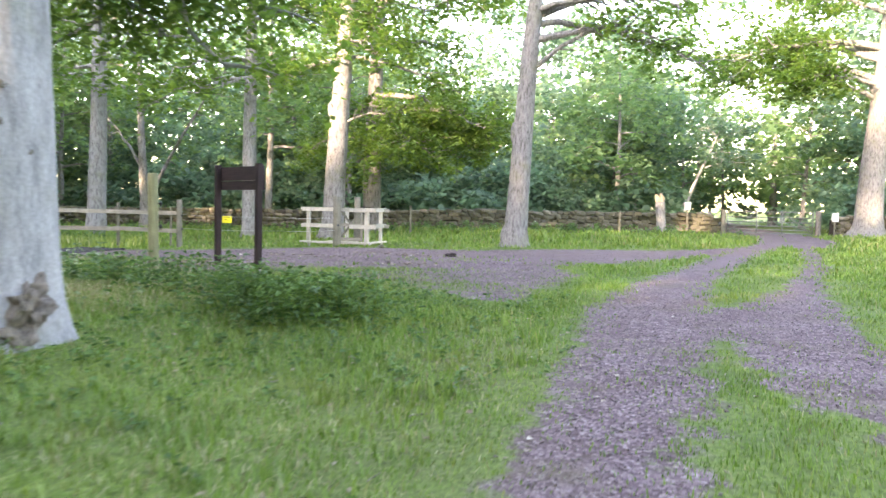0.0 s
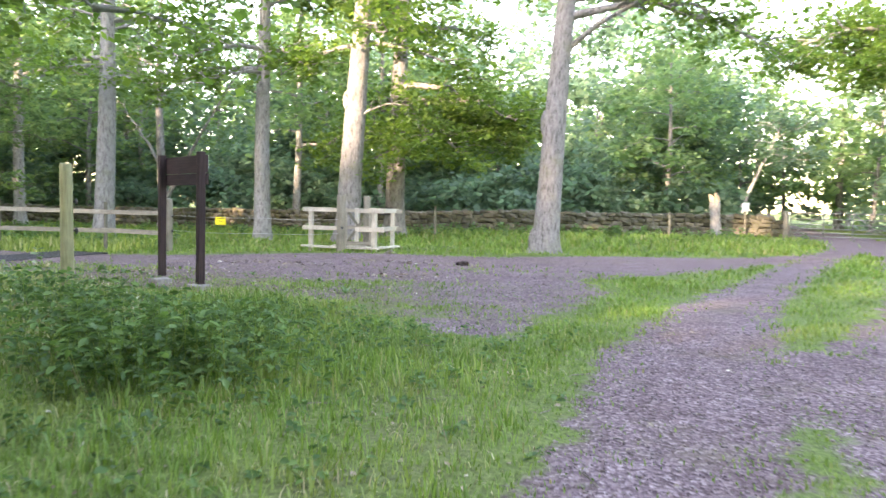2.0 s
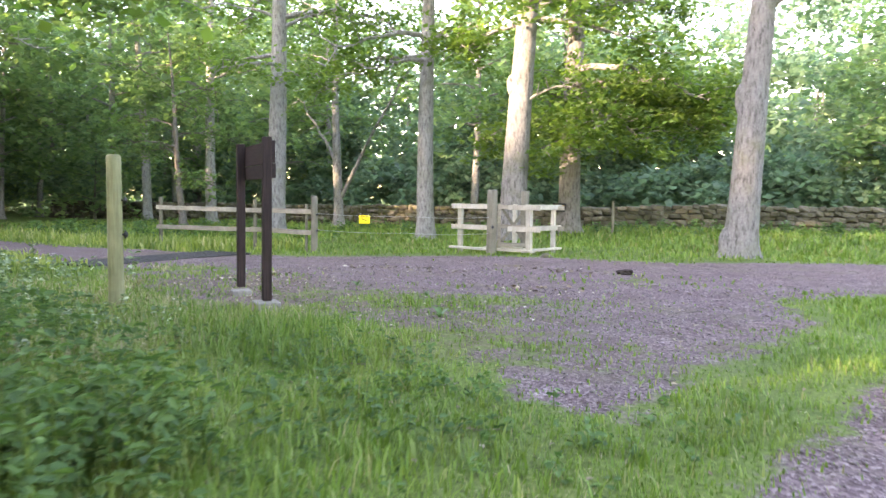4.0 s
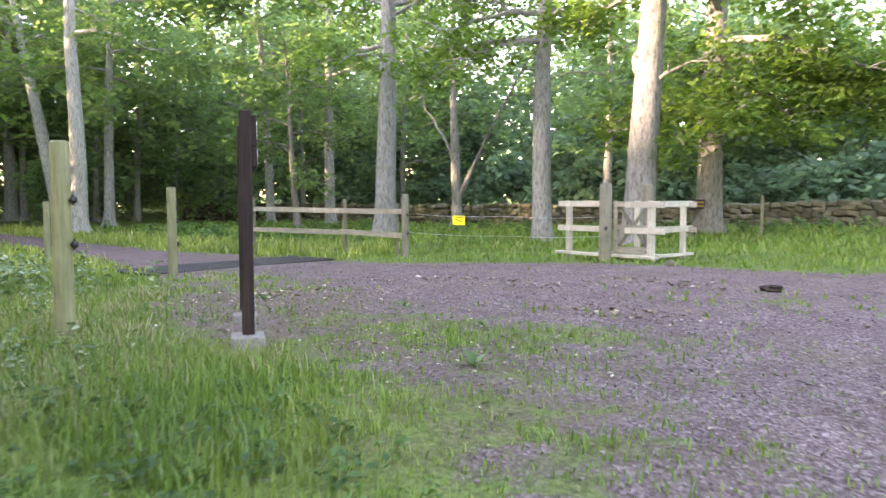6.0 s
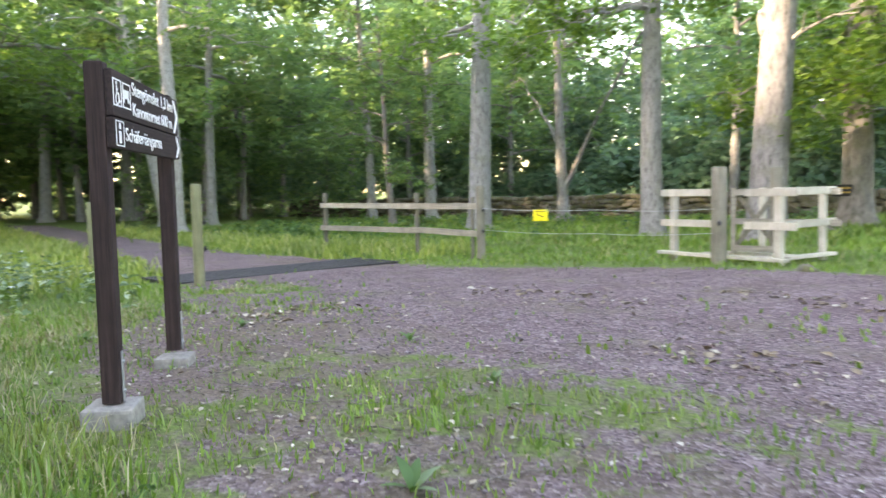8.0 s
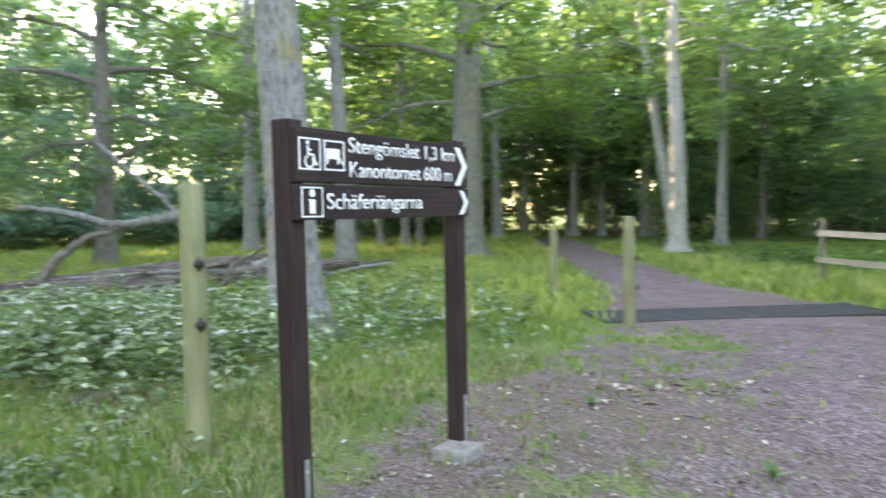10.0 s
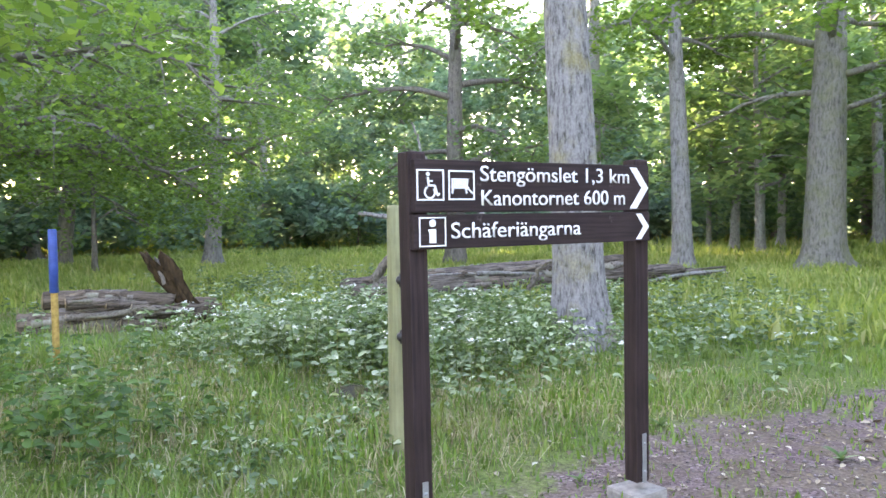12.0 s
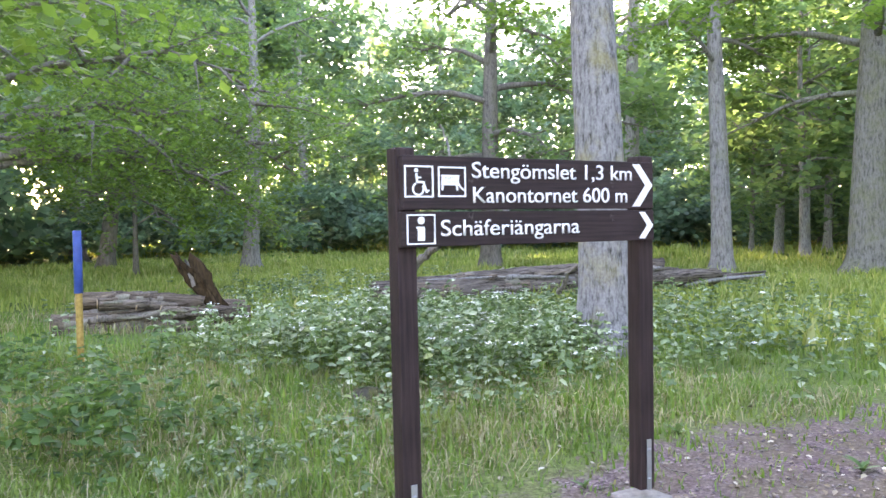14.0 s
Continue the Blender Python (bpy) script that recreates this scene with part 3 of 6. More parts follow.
    if pts:
        leaves(crown, np.concatenate(pts), leaf, rng, folded=folded, wide=wide)
        part("crown", crown, leaf_material, t)
    return t


# the wood round the clearing: trunks met along the walk
near_oak = make_tree("oak_tree", "huge pale grey oak close beside the grass track", -3.35, 8.05, 13, 0.50, SMOOTH_BARK, OAK_LEAF, 11, (0.2, -0.3), 5.2, 4.5, 9, 310, 0.105,
          extra=[(4.0, 86, 3.6, 0.0, True), (4.2, 76, 3.0, 0.05, True), (4.4, 97, 3.5, 0.0, True), (4.2, 112, 3.4, 0.0, True), (4.9, 84, 3.9, -0.05, True), (4.7, 104, 3.8, -0.05, True)], sides=28, flare=0.22)
for k, (bz, bt, br) in enumerate(((0.30, -22, 0.15), (0.12, -32, 0.13), (0.46, -14, 0.08))):
    bk = bmesh.new()
    bmesh.ops.create_icosphere(bk, subdivisions=3, radius=br)
    for v in bk.verts:
        v.co *= 1 + 0.9 * noise.noise(v.co * 11 + Vector((k, 3, 1)))
    part("burl", bk, DEAD_BARK, near_oak, "rough brown burl", at=pose(math.cos(radians(bt)) * 0.52, math.sin(radians(bt)) * 0.52, bz))
for k in range(16):
    rgk = random.Random(300 + k)
    hz, tn = 1.35 + 0.13 * k + rgk.uniform(-0.08, 0.08), radians(rgk.uniform(-95, 5))
    bk = bmesh.new()
    bmesh.ops.create_icosphere(bk, subdivisions=2, radius=rgk.uniform(0.025, 0.05))
    for v in bk.verts:
        v.co *= 1 + 0.5 * noise.noise(v.co * 30 + Vector((k, 0, 0)))
    rt = 0.50 * (1 - 0.82 * (hz / 13) ** 1.15) - 0.004
    part("knot", bk, DARK_BARK, near_oak, "dark bark knot", at=pose(math.cos(tn) * rt + 0.2 * hz / 13, math.sin(tn) * rt - 0.3 * hz / 13, hz))
make_tree("oak_tree", "tall straight grey oak behind the rail fence", -19.0, 32.6, 19, 0.40, PALE_BARK, OAK_LEAF, 12, (0.3, 0.2), 8.0, 5.5, 12, 60, 0.20, sides=18, flare=0.32,
          extra=[(8.4, 200, 3.0, 0.5, True), (8.0, 20, 3.5, 0.5, True), (6.2, -20, 3.6, 0.08, True), (6.6, -100, 3.2, 0.05, True), (7.0, 180, 3.6, 0.1, True)])
make_tree("oak_tree", "slender straight grey oak in the grass", -11.9, 32.2, 19, 0.31, PALE_BARK, OAK_LEAF, 13, (-0.35, 0.2), 8.8, 5.5, 13, 70, 0.20, sides=18, flare=0.32,
          extra=[(8.6, 30, 3.5, 0.5, True), (8.8, 150, 3.5, 0.5, True), (6.3, 200, 4.0, 0.04, True), (6.8, -40, 3.6, 0.08, True), (7.2, 90, 3.5, 0.1, True), (6.1, -110, 3.0, 0.05, True), (7.0, 240, 4.0, 0.0, True)])
make_tree("oak_tree", "stout old oak with furrowed bark behind the kissing gate", -7.9, 30.4, 18, 0.41, OAK_BARK, OAK_LEAF, 14, (0.9, 0.3), 8.8, 6.0, 13, 85, 0.20, sides=22, flare=0.32,
          extra=[(8.6, 200, 4.0, 0.5, True), (6.6, 20, 3.8, 0.08, True), (7.0, -60, 3.6, 0.1, True), (6.5, 165, 3.4, 0.1, True), (4.1, -12, 1.9, 0.55, False)], burls=[(4.6, 200)])
make_tree("oak_tree", "grey oak with low leafy boughs behind the kissing gate", -7.65, 35.0, 17, 0.40, OAK_BARK, OAK_LEAF, 15, (0.2, 0.2), 4.6, 5.5, 13, 165, 0.19, sides=18,
          extra=[(5.4, 0, 5.2, 0.02, True), (5.0, -60, 5.0, 0.02, True), (4.5, 30, 4.2, 0.05, True), (5.8, -25, 5.6, 0.05, True), (4.2, -40, 4.6, 0.10, True), (3.6, -80, 4.0, 0.15, True), (4.8, 10, 4.6, 0.05, True), (3.9, -120, 3.6, 0.15, True)])
make_tree("oak_tree", "leaning grey oak with a burl and one bent limb", -0.85, 26.9, 15, 0.36, OAK_BARK, OAK_LEAF, 16, (1.0, 0.3), 8.5, 5.5, 9, 60, 0.18, sides=20, flare=0.32,
          extra=[(5.35, -8, 3.4, 0.80, False), (6.3, -5, 4.5, 0.25, True), (6.8, 20, 5.5, 0.15, True), (7.2, -25, 5.0, 0.2, True), (7.0, 5, 4.6, 0.45, True), (7.6, 170, 4.0, 0.3, True)], burls=[(3.5, 190), (0.3, 200)])
make_tree("oak_tree", "broad pale oak beside the field gate", 15.0, 44.2, 15, 0.66, OAK_BARK, OAK_LEAF, 17, (0.6, 0), 8.0, 7.0, 11, 105, 0.24, sides=20,
          extra=[(7.4, 200, 6.5, 0.25, True), (9.2, 185, 8.0, 0.2, True), (7.6, 178, 7.0, 0.42, True), (8.6, 165, 8.5, 0.40, True), (6.6, 190, 5.5, 0.55, True)], burls=[(7.2, 190)])
make_tree("forked_tree", "thin forked tree with crooked grey stems", -20.8, 39.4, 13, 0.24, OAK_BARK, BUSH_LEAF, 18, (-0.6, 0.3), 6.5, 4.0, 8, 60, 0.20,
          extra=[(1.2, 10, 4.6, 1.9, True), (3.0, 160, 3.5, 1.2, True)], droop=0.2)
make_tree("birch_tree", "pale birch with a leaning white stem", -38.5, 29.9, 15, 0.36, BIRCH_BARK, BUSH_LEAF, 19, (-4.2, -1.0), 8.0, 4.0, 9, 70, 0.2)
make_tree("birch_tree", "pale birch with a crooked whitish stem beside the path", -31.5, 27.2, 16, 0.36, BIRCH_BARK, BUSH_LEAF, 20, (0.6, 0.3), 8.0, 4.5, 9, 70, 0.2, bend=0.35)
make_tree("young_tree", "thin leaning tree with brownish foliage behind the fence", -25.5, 34.0, 9, 0.16, DARK_BARK, BUSH_LEAF, 21, (-1.6, 0.6), 2.4, 3.4, 12, 60, 0.2)
make_tree("oak_tree", "grey oak with a flaring mossy foot and lichen", -11.25, 14.2, 16, 0.345, LICHEN_BARK, OAK_LEAF, 22, (-0.2, -0.9), 7.0, 5.0, 12, 80, 0.14, sides=26,
          extra=[(6.5, 190, 4.0, 0.1, True), (6.2, 230, 4.0, 0.1, True)], flare=0.85)
make_tree("spruce_like_oak", "dark-stemmed tree with drooping leafy boughs", -27.0, 6.3, 15, 0.36, DARK_BARK, BUSH_LEAF, 23, (0, 0.3), 2.8, 4.8, 20, 75, 0.19, droop=0.5, sides=16)
make_tree("oak_tree", "slim grey oak beside the fallen trunk", -27.3, 14.1, 16, 0.34, OAK_BARK, OAK_LEAF, 24, (-0.1, -0.3), 6.0, 4.5, 11, 60, 0.19, sides=16)
make_tree("oak_tree", "massive old oak with a bare pale limb", -28.6, 18.3, 18, 0.64, MOSSY_BARK, OAK_LEAF, 25, (0.0, 0.25), 6.8, 6.5, 12, 75, 0.20, sides=22,
          extra=[(5.6, 262, 4.6, 0.10, False), (7.0, 255, 5.6, 0.45, True), (6.0, 70, 5.0, 0.3, True), (4.9, 85, 4.0, 0.4, True)])
make_tree("oak_tree", "grey tree with a mossy leaning stem in the glade", -26.4, -3.9, 14, 0.34, OAK_BARK, BUSH_LEAF, 26, (0.2, 0.9), 4.2, 4.2, 13, 55, 0.19)
make_tree("oak_tree", "dark leaning oak with spreading low boughs", -24.8, -10.2, 12, 0.34, DARK_BARK, OAK_LEAF, 27, (0.6, 2.6), 3.6, 6.5, 14, 75, 0.19,
          extra=[(3.6, 60, 7.5, 0.12, True), (4.0, 40, 7.0, 0.15, True), (4.6, 75, 8.0, 0.1, True)])
make_tree("young_tree", "thin dark sapling in the glade", -21.4, -4.9, 7, 0.10, DARK_BARK, BUSH_LEAF, 28, (0.1, 0.2), 2.6, 2.4, 9, 50, 0.17)
make_tree("oak_tree", "thick distant oak trunk in the shade", -35.5, -25, 16, 0.5, OAK_BARK, OAK_LEAF, 29, (0, 0.5), 5.0, 6.0, 12, 60, 0.24)
make_tree("oak_tree", "wide-crowned oak with dark boughs over the glade", -13.6, -2.2, 11, 0.36, DARK_BARK, OAK_LEAF, 30, (-0.3, 0.3), 3.6, 5.0, 14, 230, 0.115,
          extra=[(3.4, 105, 7.0, 0.22, True), (3.8, 92, 7.6, 0.2, True), (4.4, 108, 8.0, 0.2, True), (3.2, 120, 6.5, 0.25, True), (5.2, 98, 8.0, 0.25, True)])

# young trees and bushes that fill the wood
PROTOS = []
rngw = np.random.default_rng(77)
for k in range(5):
    PROTOS.append(make_tree("woodland_tree", "leafy woodland tree with a thin grey stem", -45 - 6 * k, 60, 12 + k, 0.17 + 0.02 * k, OAK_BARK, HAZED_FAR_LEAF, 40 + k,
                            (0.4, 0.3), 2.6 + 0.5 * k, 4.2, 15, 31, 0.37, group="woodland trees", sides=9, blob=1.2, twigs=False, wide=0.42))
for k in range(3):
    PROTOS.append(make_tree("tall_oak", "tall woodland oak with a bare lower stem", -52 - 8 * k, 70, 21 + k, 0.30 + 0.04 * k, PALE_BARK, HAZED_FAR_LEAF, 50 + k,
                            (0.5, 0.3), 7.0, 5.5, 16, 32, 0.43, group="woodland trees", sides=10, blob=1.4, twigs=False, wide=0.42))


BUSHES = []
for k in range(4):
    BUSHES.append(make_tree("woodland_bush", "dense green bush of the wood's undergrowth", -60 - 6 * k, 50, 4.5 + 0.9 * k, 0.07, DARK_BARK, HAZED_FAR_LEAF, 90 + k,
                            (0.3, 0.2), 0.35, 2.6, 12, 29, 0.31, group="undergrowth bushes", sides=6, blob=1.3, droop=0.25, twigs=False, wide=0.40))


def lane_gap(x, y):
    """Ground that stays open: the clearing, the path and the lane."""
    if -33 < x < 19 and -13 < y < 37:
        return True
    if abs(y - (22 - (x + 16) * 0.13)) < 3.5 and x < -12:
        return True
    if abs(x - (10.4 + max(0, y - 45) * 0.1)) < 4.5 and y > 20:
        return True
    # a gap in the wood through which the low sun reaches the oaks by the wall
    if gate_sun(x, y, 8, 60, 5.5):
        return True
    return False


def sun_rise(x, y):
    """Height at which the sun's rays towards the ground by the kissing gate pass."""
    f = math.hypot(SUN_DIR.x, SUN_DIR.y)
    return ((x + 5.5) * SUN_DIR.x + (y - 33.0) * SUN_DIR.y) / f * SUN_DIR.z / f


def gate_sun(x, y, s0, s1, half):
    """The way by which the low sun reaches the oaks by the kissing gate."""
    f = math.hypot(SUN_DIR.x, SUN_DIR.y)
    ux, uy = SUN_DIR.x / f, SUN_DIR.y / f
    s = (x + 5.5) * ux + (y - 33.0) * uy
    return s0 < s < s1 and abs((x + 5.5) * uy - (y - 33.0) * ux) < half


spots = []
tries = 0
while len(spots) < 36 and tries < 6000:
    tries += 1
    a, d = rngw.uniform(radians(48), radians(247)), 26 + 32 * rngw.uniform() ** 0.8
    x, y = -8 + d * math.cos(a), 18 + d * math.sin(a)
    if lane_gap(x, y) or any((x - q[0]) ** 2 + (y - q[1]) ** 2 < 9 for q in spots):
        continue
    if 42 < y < 48 and -46 < x < 27:
        continue
    if x < -18 and y < 16 and rngw.uniform() < 0.85:
        continue
    if y > 46 and rngw.uniform() < 0.7:
        continue
    spots.append((x, y))
spots += [(-31, -19), (-45, -14), (-52, 30), (-56, 25.5), (-61, 24), (-59, 31), (-64, 28), (-55, 35), (4, 62), (9, 67), (16, 60), (21, 65), (13, 73), (6, 76), (23, 56), (18, 76)]
# Unseen trees behind the start, added to cast shade on the near grass.
for x, y in ((-14, -14), (-8, -19), (-2, -13), (4, -17), (9, -12)):
    copy_thing(PROTOS[int(-y) % 5], pose(x, y, gz(x, y), 0, 0, 37 * x) @ Matrix.Scale(1.15, 4))
for i, (x, y) in enumerate(spots):
    pr = PROTOS[i % 5] if (rngw.uniform() < 0.62) else PROTOS[5 + i % 3]
    if y > 40 and i % 5 < 2:
        pr = PROTOS[3 + i % 2]
    if 45 < y and -6 < x < 22 or (x < -20 and y < 20):
        pr = PROTOS[i % 3]
    if x < -20 and y < 14 and i % 5 < 3:
        pr = PROTOS[5 + i % 3]
    copy_thing(pr, pose(x, y, gz(x, y), 0, 0, rngw.uniform(0, 360)) @ Matrix.Scale(rngw.uniform(0.85, 1.15) * (0.85 if y > 36 or (x < -18 and y < 14) else 1.0), 4))

spots_b = []
tries = 0
while len(spots_b) < 12 and tries < 6000:
    tries += 1
    a = rngw.uniform(math.radians(48), math.radians(247))
    d = rngw.uniform(32, 58)
    x, y = -8 + d * math.cos(a), 18 + d * math.sin(a)
    if lane_gap(x, y) or any((x - q[0]) ** 2 + (y - q[1]) ** 2 < 7 for q in spots_b) or (40 < y < 48 and x > -46) or (x < -15 and y < 14 and d < 46) or y > 50:
        continue
    spots_b.append((x, y))
for i, (x, y) in enumerate(spots_b):
    copy_thing(BUSHES[i % 4], pose(x, y, gz(x, y), 0, 0, rngw.uniform(0, 360)) @ Matrix.Scale(rngw.uniform(0.45, 1.1), 4))

for i in range(12):       # low bushes at the far edge of the glade
    a, d = radians(rngw.uniform(190, 252)), rngw.uniform(44, 60)
    x, y = -8 + d * math.cos(a), 18 + d * math.sin(a)
    copy_thing(BUSHES[i % 4], pose(x, y, gz(x, y), 0, 0, rngw.uniform(0, 360)) @ Matrix.Scale(rngw.uniform(0.4, 0.6), 4))
for k, (x, y) in enumerate(((-44, 34.5), (-54, 28.5), (-50, 33), (-48, 22.3))):
    copy_thing(PROTOS[(5 + k % 3) if k % 2 else k % 5], pose(x, y, gz(x, y), 0, 0, 61 * k) @ Matrix.Scale(1.1, 4))
for k, (x, y) in enumerate(((-47, 17.5), (-44.5, 15.2))):
    copy_thing(PROTOS[5 + k % 3], pose(x, y, gz(x, y), 0, 0, 77 * k) @ Matrix.Scale(0.72, 4))

for k, (x, y) in enumerate(((-42.9, 14.0), (-45.0, -7.3))):
    copy_thing(PROTOS[k % 3] if k < 1 else BUSHES[k % 4], pose(x, y, gz(x, y), 0, 0, 50 * k) @ Matrix.Scale(0.8, 4))

# far woods: trunks and foliage beyond the nearer trees
hazed_far_leaf, far_stem = Geo(), Geo()
for i in range(230):
    a = rngw.uniform(0, 2 * math.pi)
    d = rngw.uniform(56, 100)
    x, y = -8 + d * math.cos(a), 18 + d * math.sin(a)
    if abs(x - (10.4 + (y - 45) * 0.1)) < 2.5 and 30 < y < 75:
        continue
    h = rngw.uniform(18, 25) if y < 30 else rngw.uniform(12, 18)
    if y > 50 and 0 < x < 30:
        h *= 0.95
    if x < -30 and y < 25:      # the sunny side stands lower
        h *= 0.95
    if gate_sun(x, y, 45, 130, 6.5):     # in the sun's lane the crowns end just under its rays
        h = min(27.0, sun_rise(x, y) + rngw.uniform(0.0, 2.6))
    tube(far_stem, [(x, y, -0.5), (x + rngw.uniform(-.5, .5), y, h * 0.5), (x, y, h * 0.9)], [0.3, 0.22, 0.05], 6)
    m = 460
    c = rngw.normal(0, 1, (m, 3))
    c /= np.linalg.norm(c, axis=1)[:, None]
    c *= (rngw.uniform(0.25, 1, m) ** 0.5)[:, None]
    lumps = 1 + 0.35 * np.sin(c[:, :1] * 5 + i) * np.cos(c[:, 2:] * 6 + 2 * i)
    c = c * lumps * np.array([3.8, 3.8, h * 0.47]) + np.array([x, y, h * 0.48])
    leaves(hazed_far_leaf, c, 0.85, rngw, up=0.5, wide=0.42)
tagged(new("far_woods_foliage", hazed_far_leaf.mesh("far_woods_foliage", HAZED_FAR_LEAF)), "dense green foliage of the far woods, paled for haze", "woods", kind="stuff")
tagged(new("far_woods_trunks", far_stem.mesh("far_woods_trunks", OAK_BARK, True)), "grey trunks of the far woods", "woods", kind="stuff")



def wood_edge():
    """The leafy edge of the wood: low bushes in front, rising to the crowns behind."""
    rng = np.random.default_rng(505)
    lv = Geo()
    for i in range(2250):
        a = rng.uniform(radians(40), radians(254))
        deg = math.degrees(a)
        front = min(48.0, 31.0 / max(0.3, math.sin(a))) if deg < 150 else float(np.interp(deg, [150, 160, 164, 176, 182, 254], [48, 48, 60, 60, 42, 40]))
        low = i >= 1350
        back = (30.0 if low else 27.0) * rng.uniform() ** 1.2
        d = front + back
        x, y = -8 + d * math.cos(a), 18 + d * math.sin(a)
        if abs(x - (10.4 + (y - 45) * 0.1)) < 3.6 and 30 < y < 72:
            continue
        top = 1.6 + (0.78 if deg < 112 else 0.84 if deg > 150 else 0.66) * back
        if gate_sun(x, y, 20, 110, 5.5):
            top = min(top, sun_rise(x, y) + 1.0)
        r = rng.uniform(0.8, 1.8) * (0.75 + 0.025 * back)
        z = 0.3 + 0.35 * r + rng.uniform(0, 3.2) * min(1.0, 0.3 + back / 8) if low else max(0.5 * r, top * rng.uniform(0.45, 1.0))
        m = int(60 + 62 * r) // (2 if low else 1)
        c = rng.normal(0, 1, (m, 3))
        c /= np.linalg.norm(c, axis=1)[:, None]
        c *= (rng.uniform(0.35, 1, m) ** 0.6)[:, None]
        c *= 1 + 0.40 * np.sin(c[:, :1] * 4 + i) * np.cos(c[:, 1:2] * 5 + 2 * i)
        leaves(lv, c * np.array([r * 1.15, r * 1.15, r * 0.72]) + np.array([x, y, z]), (0.46 if low else 0.36) + 0.005 * back, rng, up=0.55, wide=0.40)
    f = math.hypot(SUN_DIR.x, SUN_DIR.y)
    for i in range(330):        # tall crowns added far off to block the low sun, lower towards the oaks
        s, side = rng.uniform(62, 82), rng.uniform(-15, 13)
        x, y = -5.5 + (SUN_DIR.x * s - SUN_DIR.y * side) / f, 33 + (SUN_DIR.y * s + SUN_DIR.x * side) / f
        top = sun_rise(x, y) + (1.3 + 1.2 * math.sin(1.9 * side) if -3.5 < side < 4.5 else 11.0)
        r = rng.uniform(1.5, 2.4)
        z = max(0.8, (top - 0.5 * r) * rng.uniform(0.25, 1.0) ** 0.7)
        c = rng.normal(0, 1, (110, 3)) * np.array([0.55, 0.55, 0.40]) * r
        leaves(lv, c + np.array([x, y, z]), 0.62, rng, up=0.5, wide=0.42)
    for i in range(310):        # crowns over the end of the path and behind the glade
        a, d, r = radians(rng.uniform(140, 182) if i < 150 else rng.uniform(188, 216)), rng.uniform(58, 76), rng.uniform(1.6, 2.6)
        c = rng.normal(0, 1, (90, 3)) * np.array([0.58, 0.58, 0.42]) * r
        leaves(lv, c + np.array([-8 + d * math.cos(a), 18 + d * math.sin(a), rng.uniform(6, 20)]), 0.58, rng, up=0.5, wide=0.42)
    for i in range(300):        # bushes at the far edge of the glade
        a, d, r = radians(rng.uniform(176, 258)), rng.uniform(44, 58), rng.uniform(1.0, 1.9)
        c = rng.normal(0, 1, (60, 3)) * np.array([0.62, 0.62, 0.40]) * r
        leaves(lv, c + np.array([-8 + d * math.cos(a), 18 + d * math.sin(a), rng.uniform(0.2, 2.4)]), 0.50, rng, up=0.5, wide=0.42)
    for i in range(300):        # unseen foliage behind the start, added to keep the sun off the grass
        x, y = rng.uniform(-24, 16), -11 - 24 * rng.uniform() ** 1.1
        if gate_sun(x, y, 20, 110, 5.5):
            continue
        r = rng.uniform(1.4, 2.6)
        z = 0.6 * r + rng.uniform() * (4.0 + 0.7 * (-11 - y))
        c = rng.normal(0, 1, (120, 3)) * np.array([0.55, 0.55, 0.36]) * r
        leaves(lv, c + np.array([x, y, z]), 0.62, rng, up=0.5, wide=0.42)
    tagged(new("wood_edge_foliage", lv.mesh("wood_edge_foliage", HAZED_EDGE_LEAF)), "green foliage of bushes along the wood's edge, tinted bluish for haze", "woods", kind="stuff")


wood_edge()

# ---- trail sign ----
SIGN_A, SIGN_B = Vector((-4.10, 14.95)), Vector((-5.223, 15.77))
SIGN_YAW = math.degrees(math.atan2(SIGN_B.y - SIGN_A.y, SIGN_B.x - SIGN_A.x))
SIGN_L = (SIGN_B - SIGN_A).length


def poly_bm(loops, depth):
    """Flat outlines in the x-z plane given a thickness towards -y."""
    bm = bmesh.new()
    for pts in loops:
        f = bm.faces.new([bm.verts.new((px, 0, pz)) for px, pz in pts])
        f.normal_update()
        if f.normal.y > 0:
            f.normal_flip()
    ext = bmesh.ops.extrude_face_region(bm, geom=bm.faces[:])
    bmesh.ops.translate(bm, verts=[v for v in ext["geom"] if isinstance(v, bmesh.types.BMVert)], vec=(0, depth, 0))
    bmesh.ops.recalc_face_normals(bm, faces=bm.faces[:])
    return bm


def bar(ax, az, bx, bz, w):
    dx, dz = bx - ax, bz - az
    n = math.hypot(dx, dz)
    ox, oz = -dz / n * w / 2, dx / n * w / 2
    return [(ax + ox, az + oz), (bx + ox, bz + oz), (bx - ox, bz - oz), (ax - ox, az - oz)]


def ring(cx, cz, r, w, a0=0, a1=360, n=24):
    out = []
    for i in range(n):
        p, q = radians(a0 + (a1 - a0) * i / n), radians(a0 + (a1 - a0) * (i + 1) / n)
        out.append([(cx + (r - w) * math.cos(p), cz + (r - w) * math.sin(p)), (cx + r * math.cos(p), cz + r * math.sin(p)),
                    (cx + r * math.cos(q), cz + r * math.sin(q)), (cx + (r - w) * math.cos(q), cz + (r - w) * math.sin(q))])
    return out


def disc(cx, cz, r, n=16):
    return [[(cx + r * math.cos(radians(360 * i / n)), cz + r * math.sin(radians(360 * i / n))) for i in range(n)]]


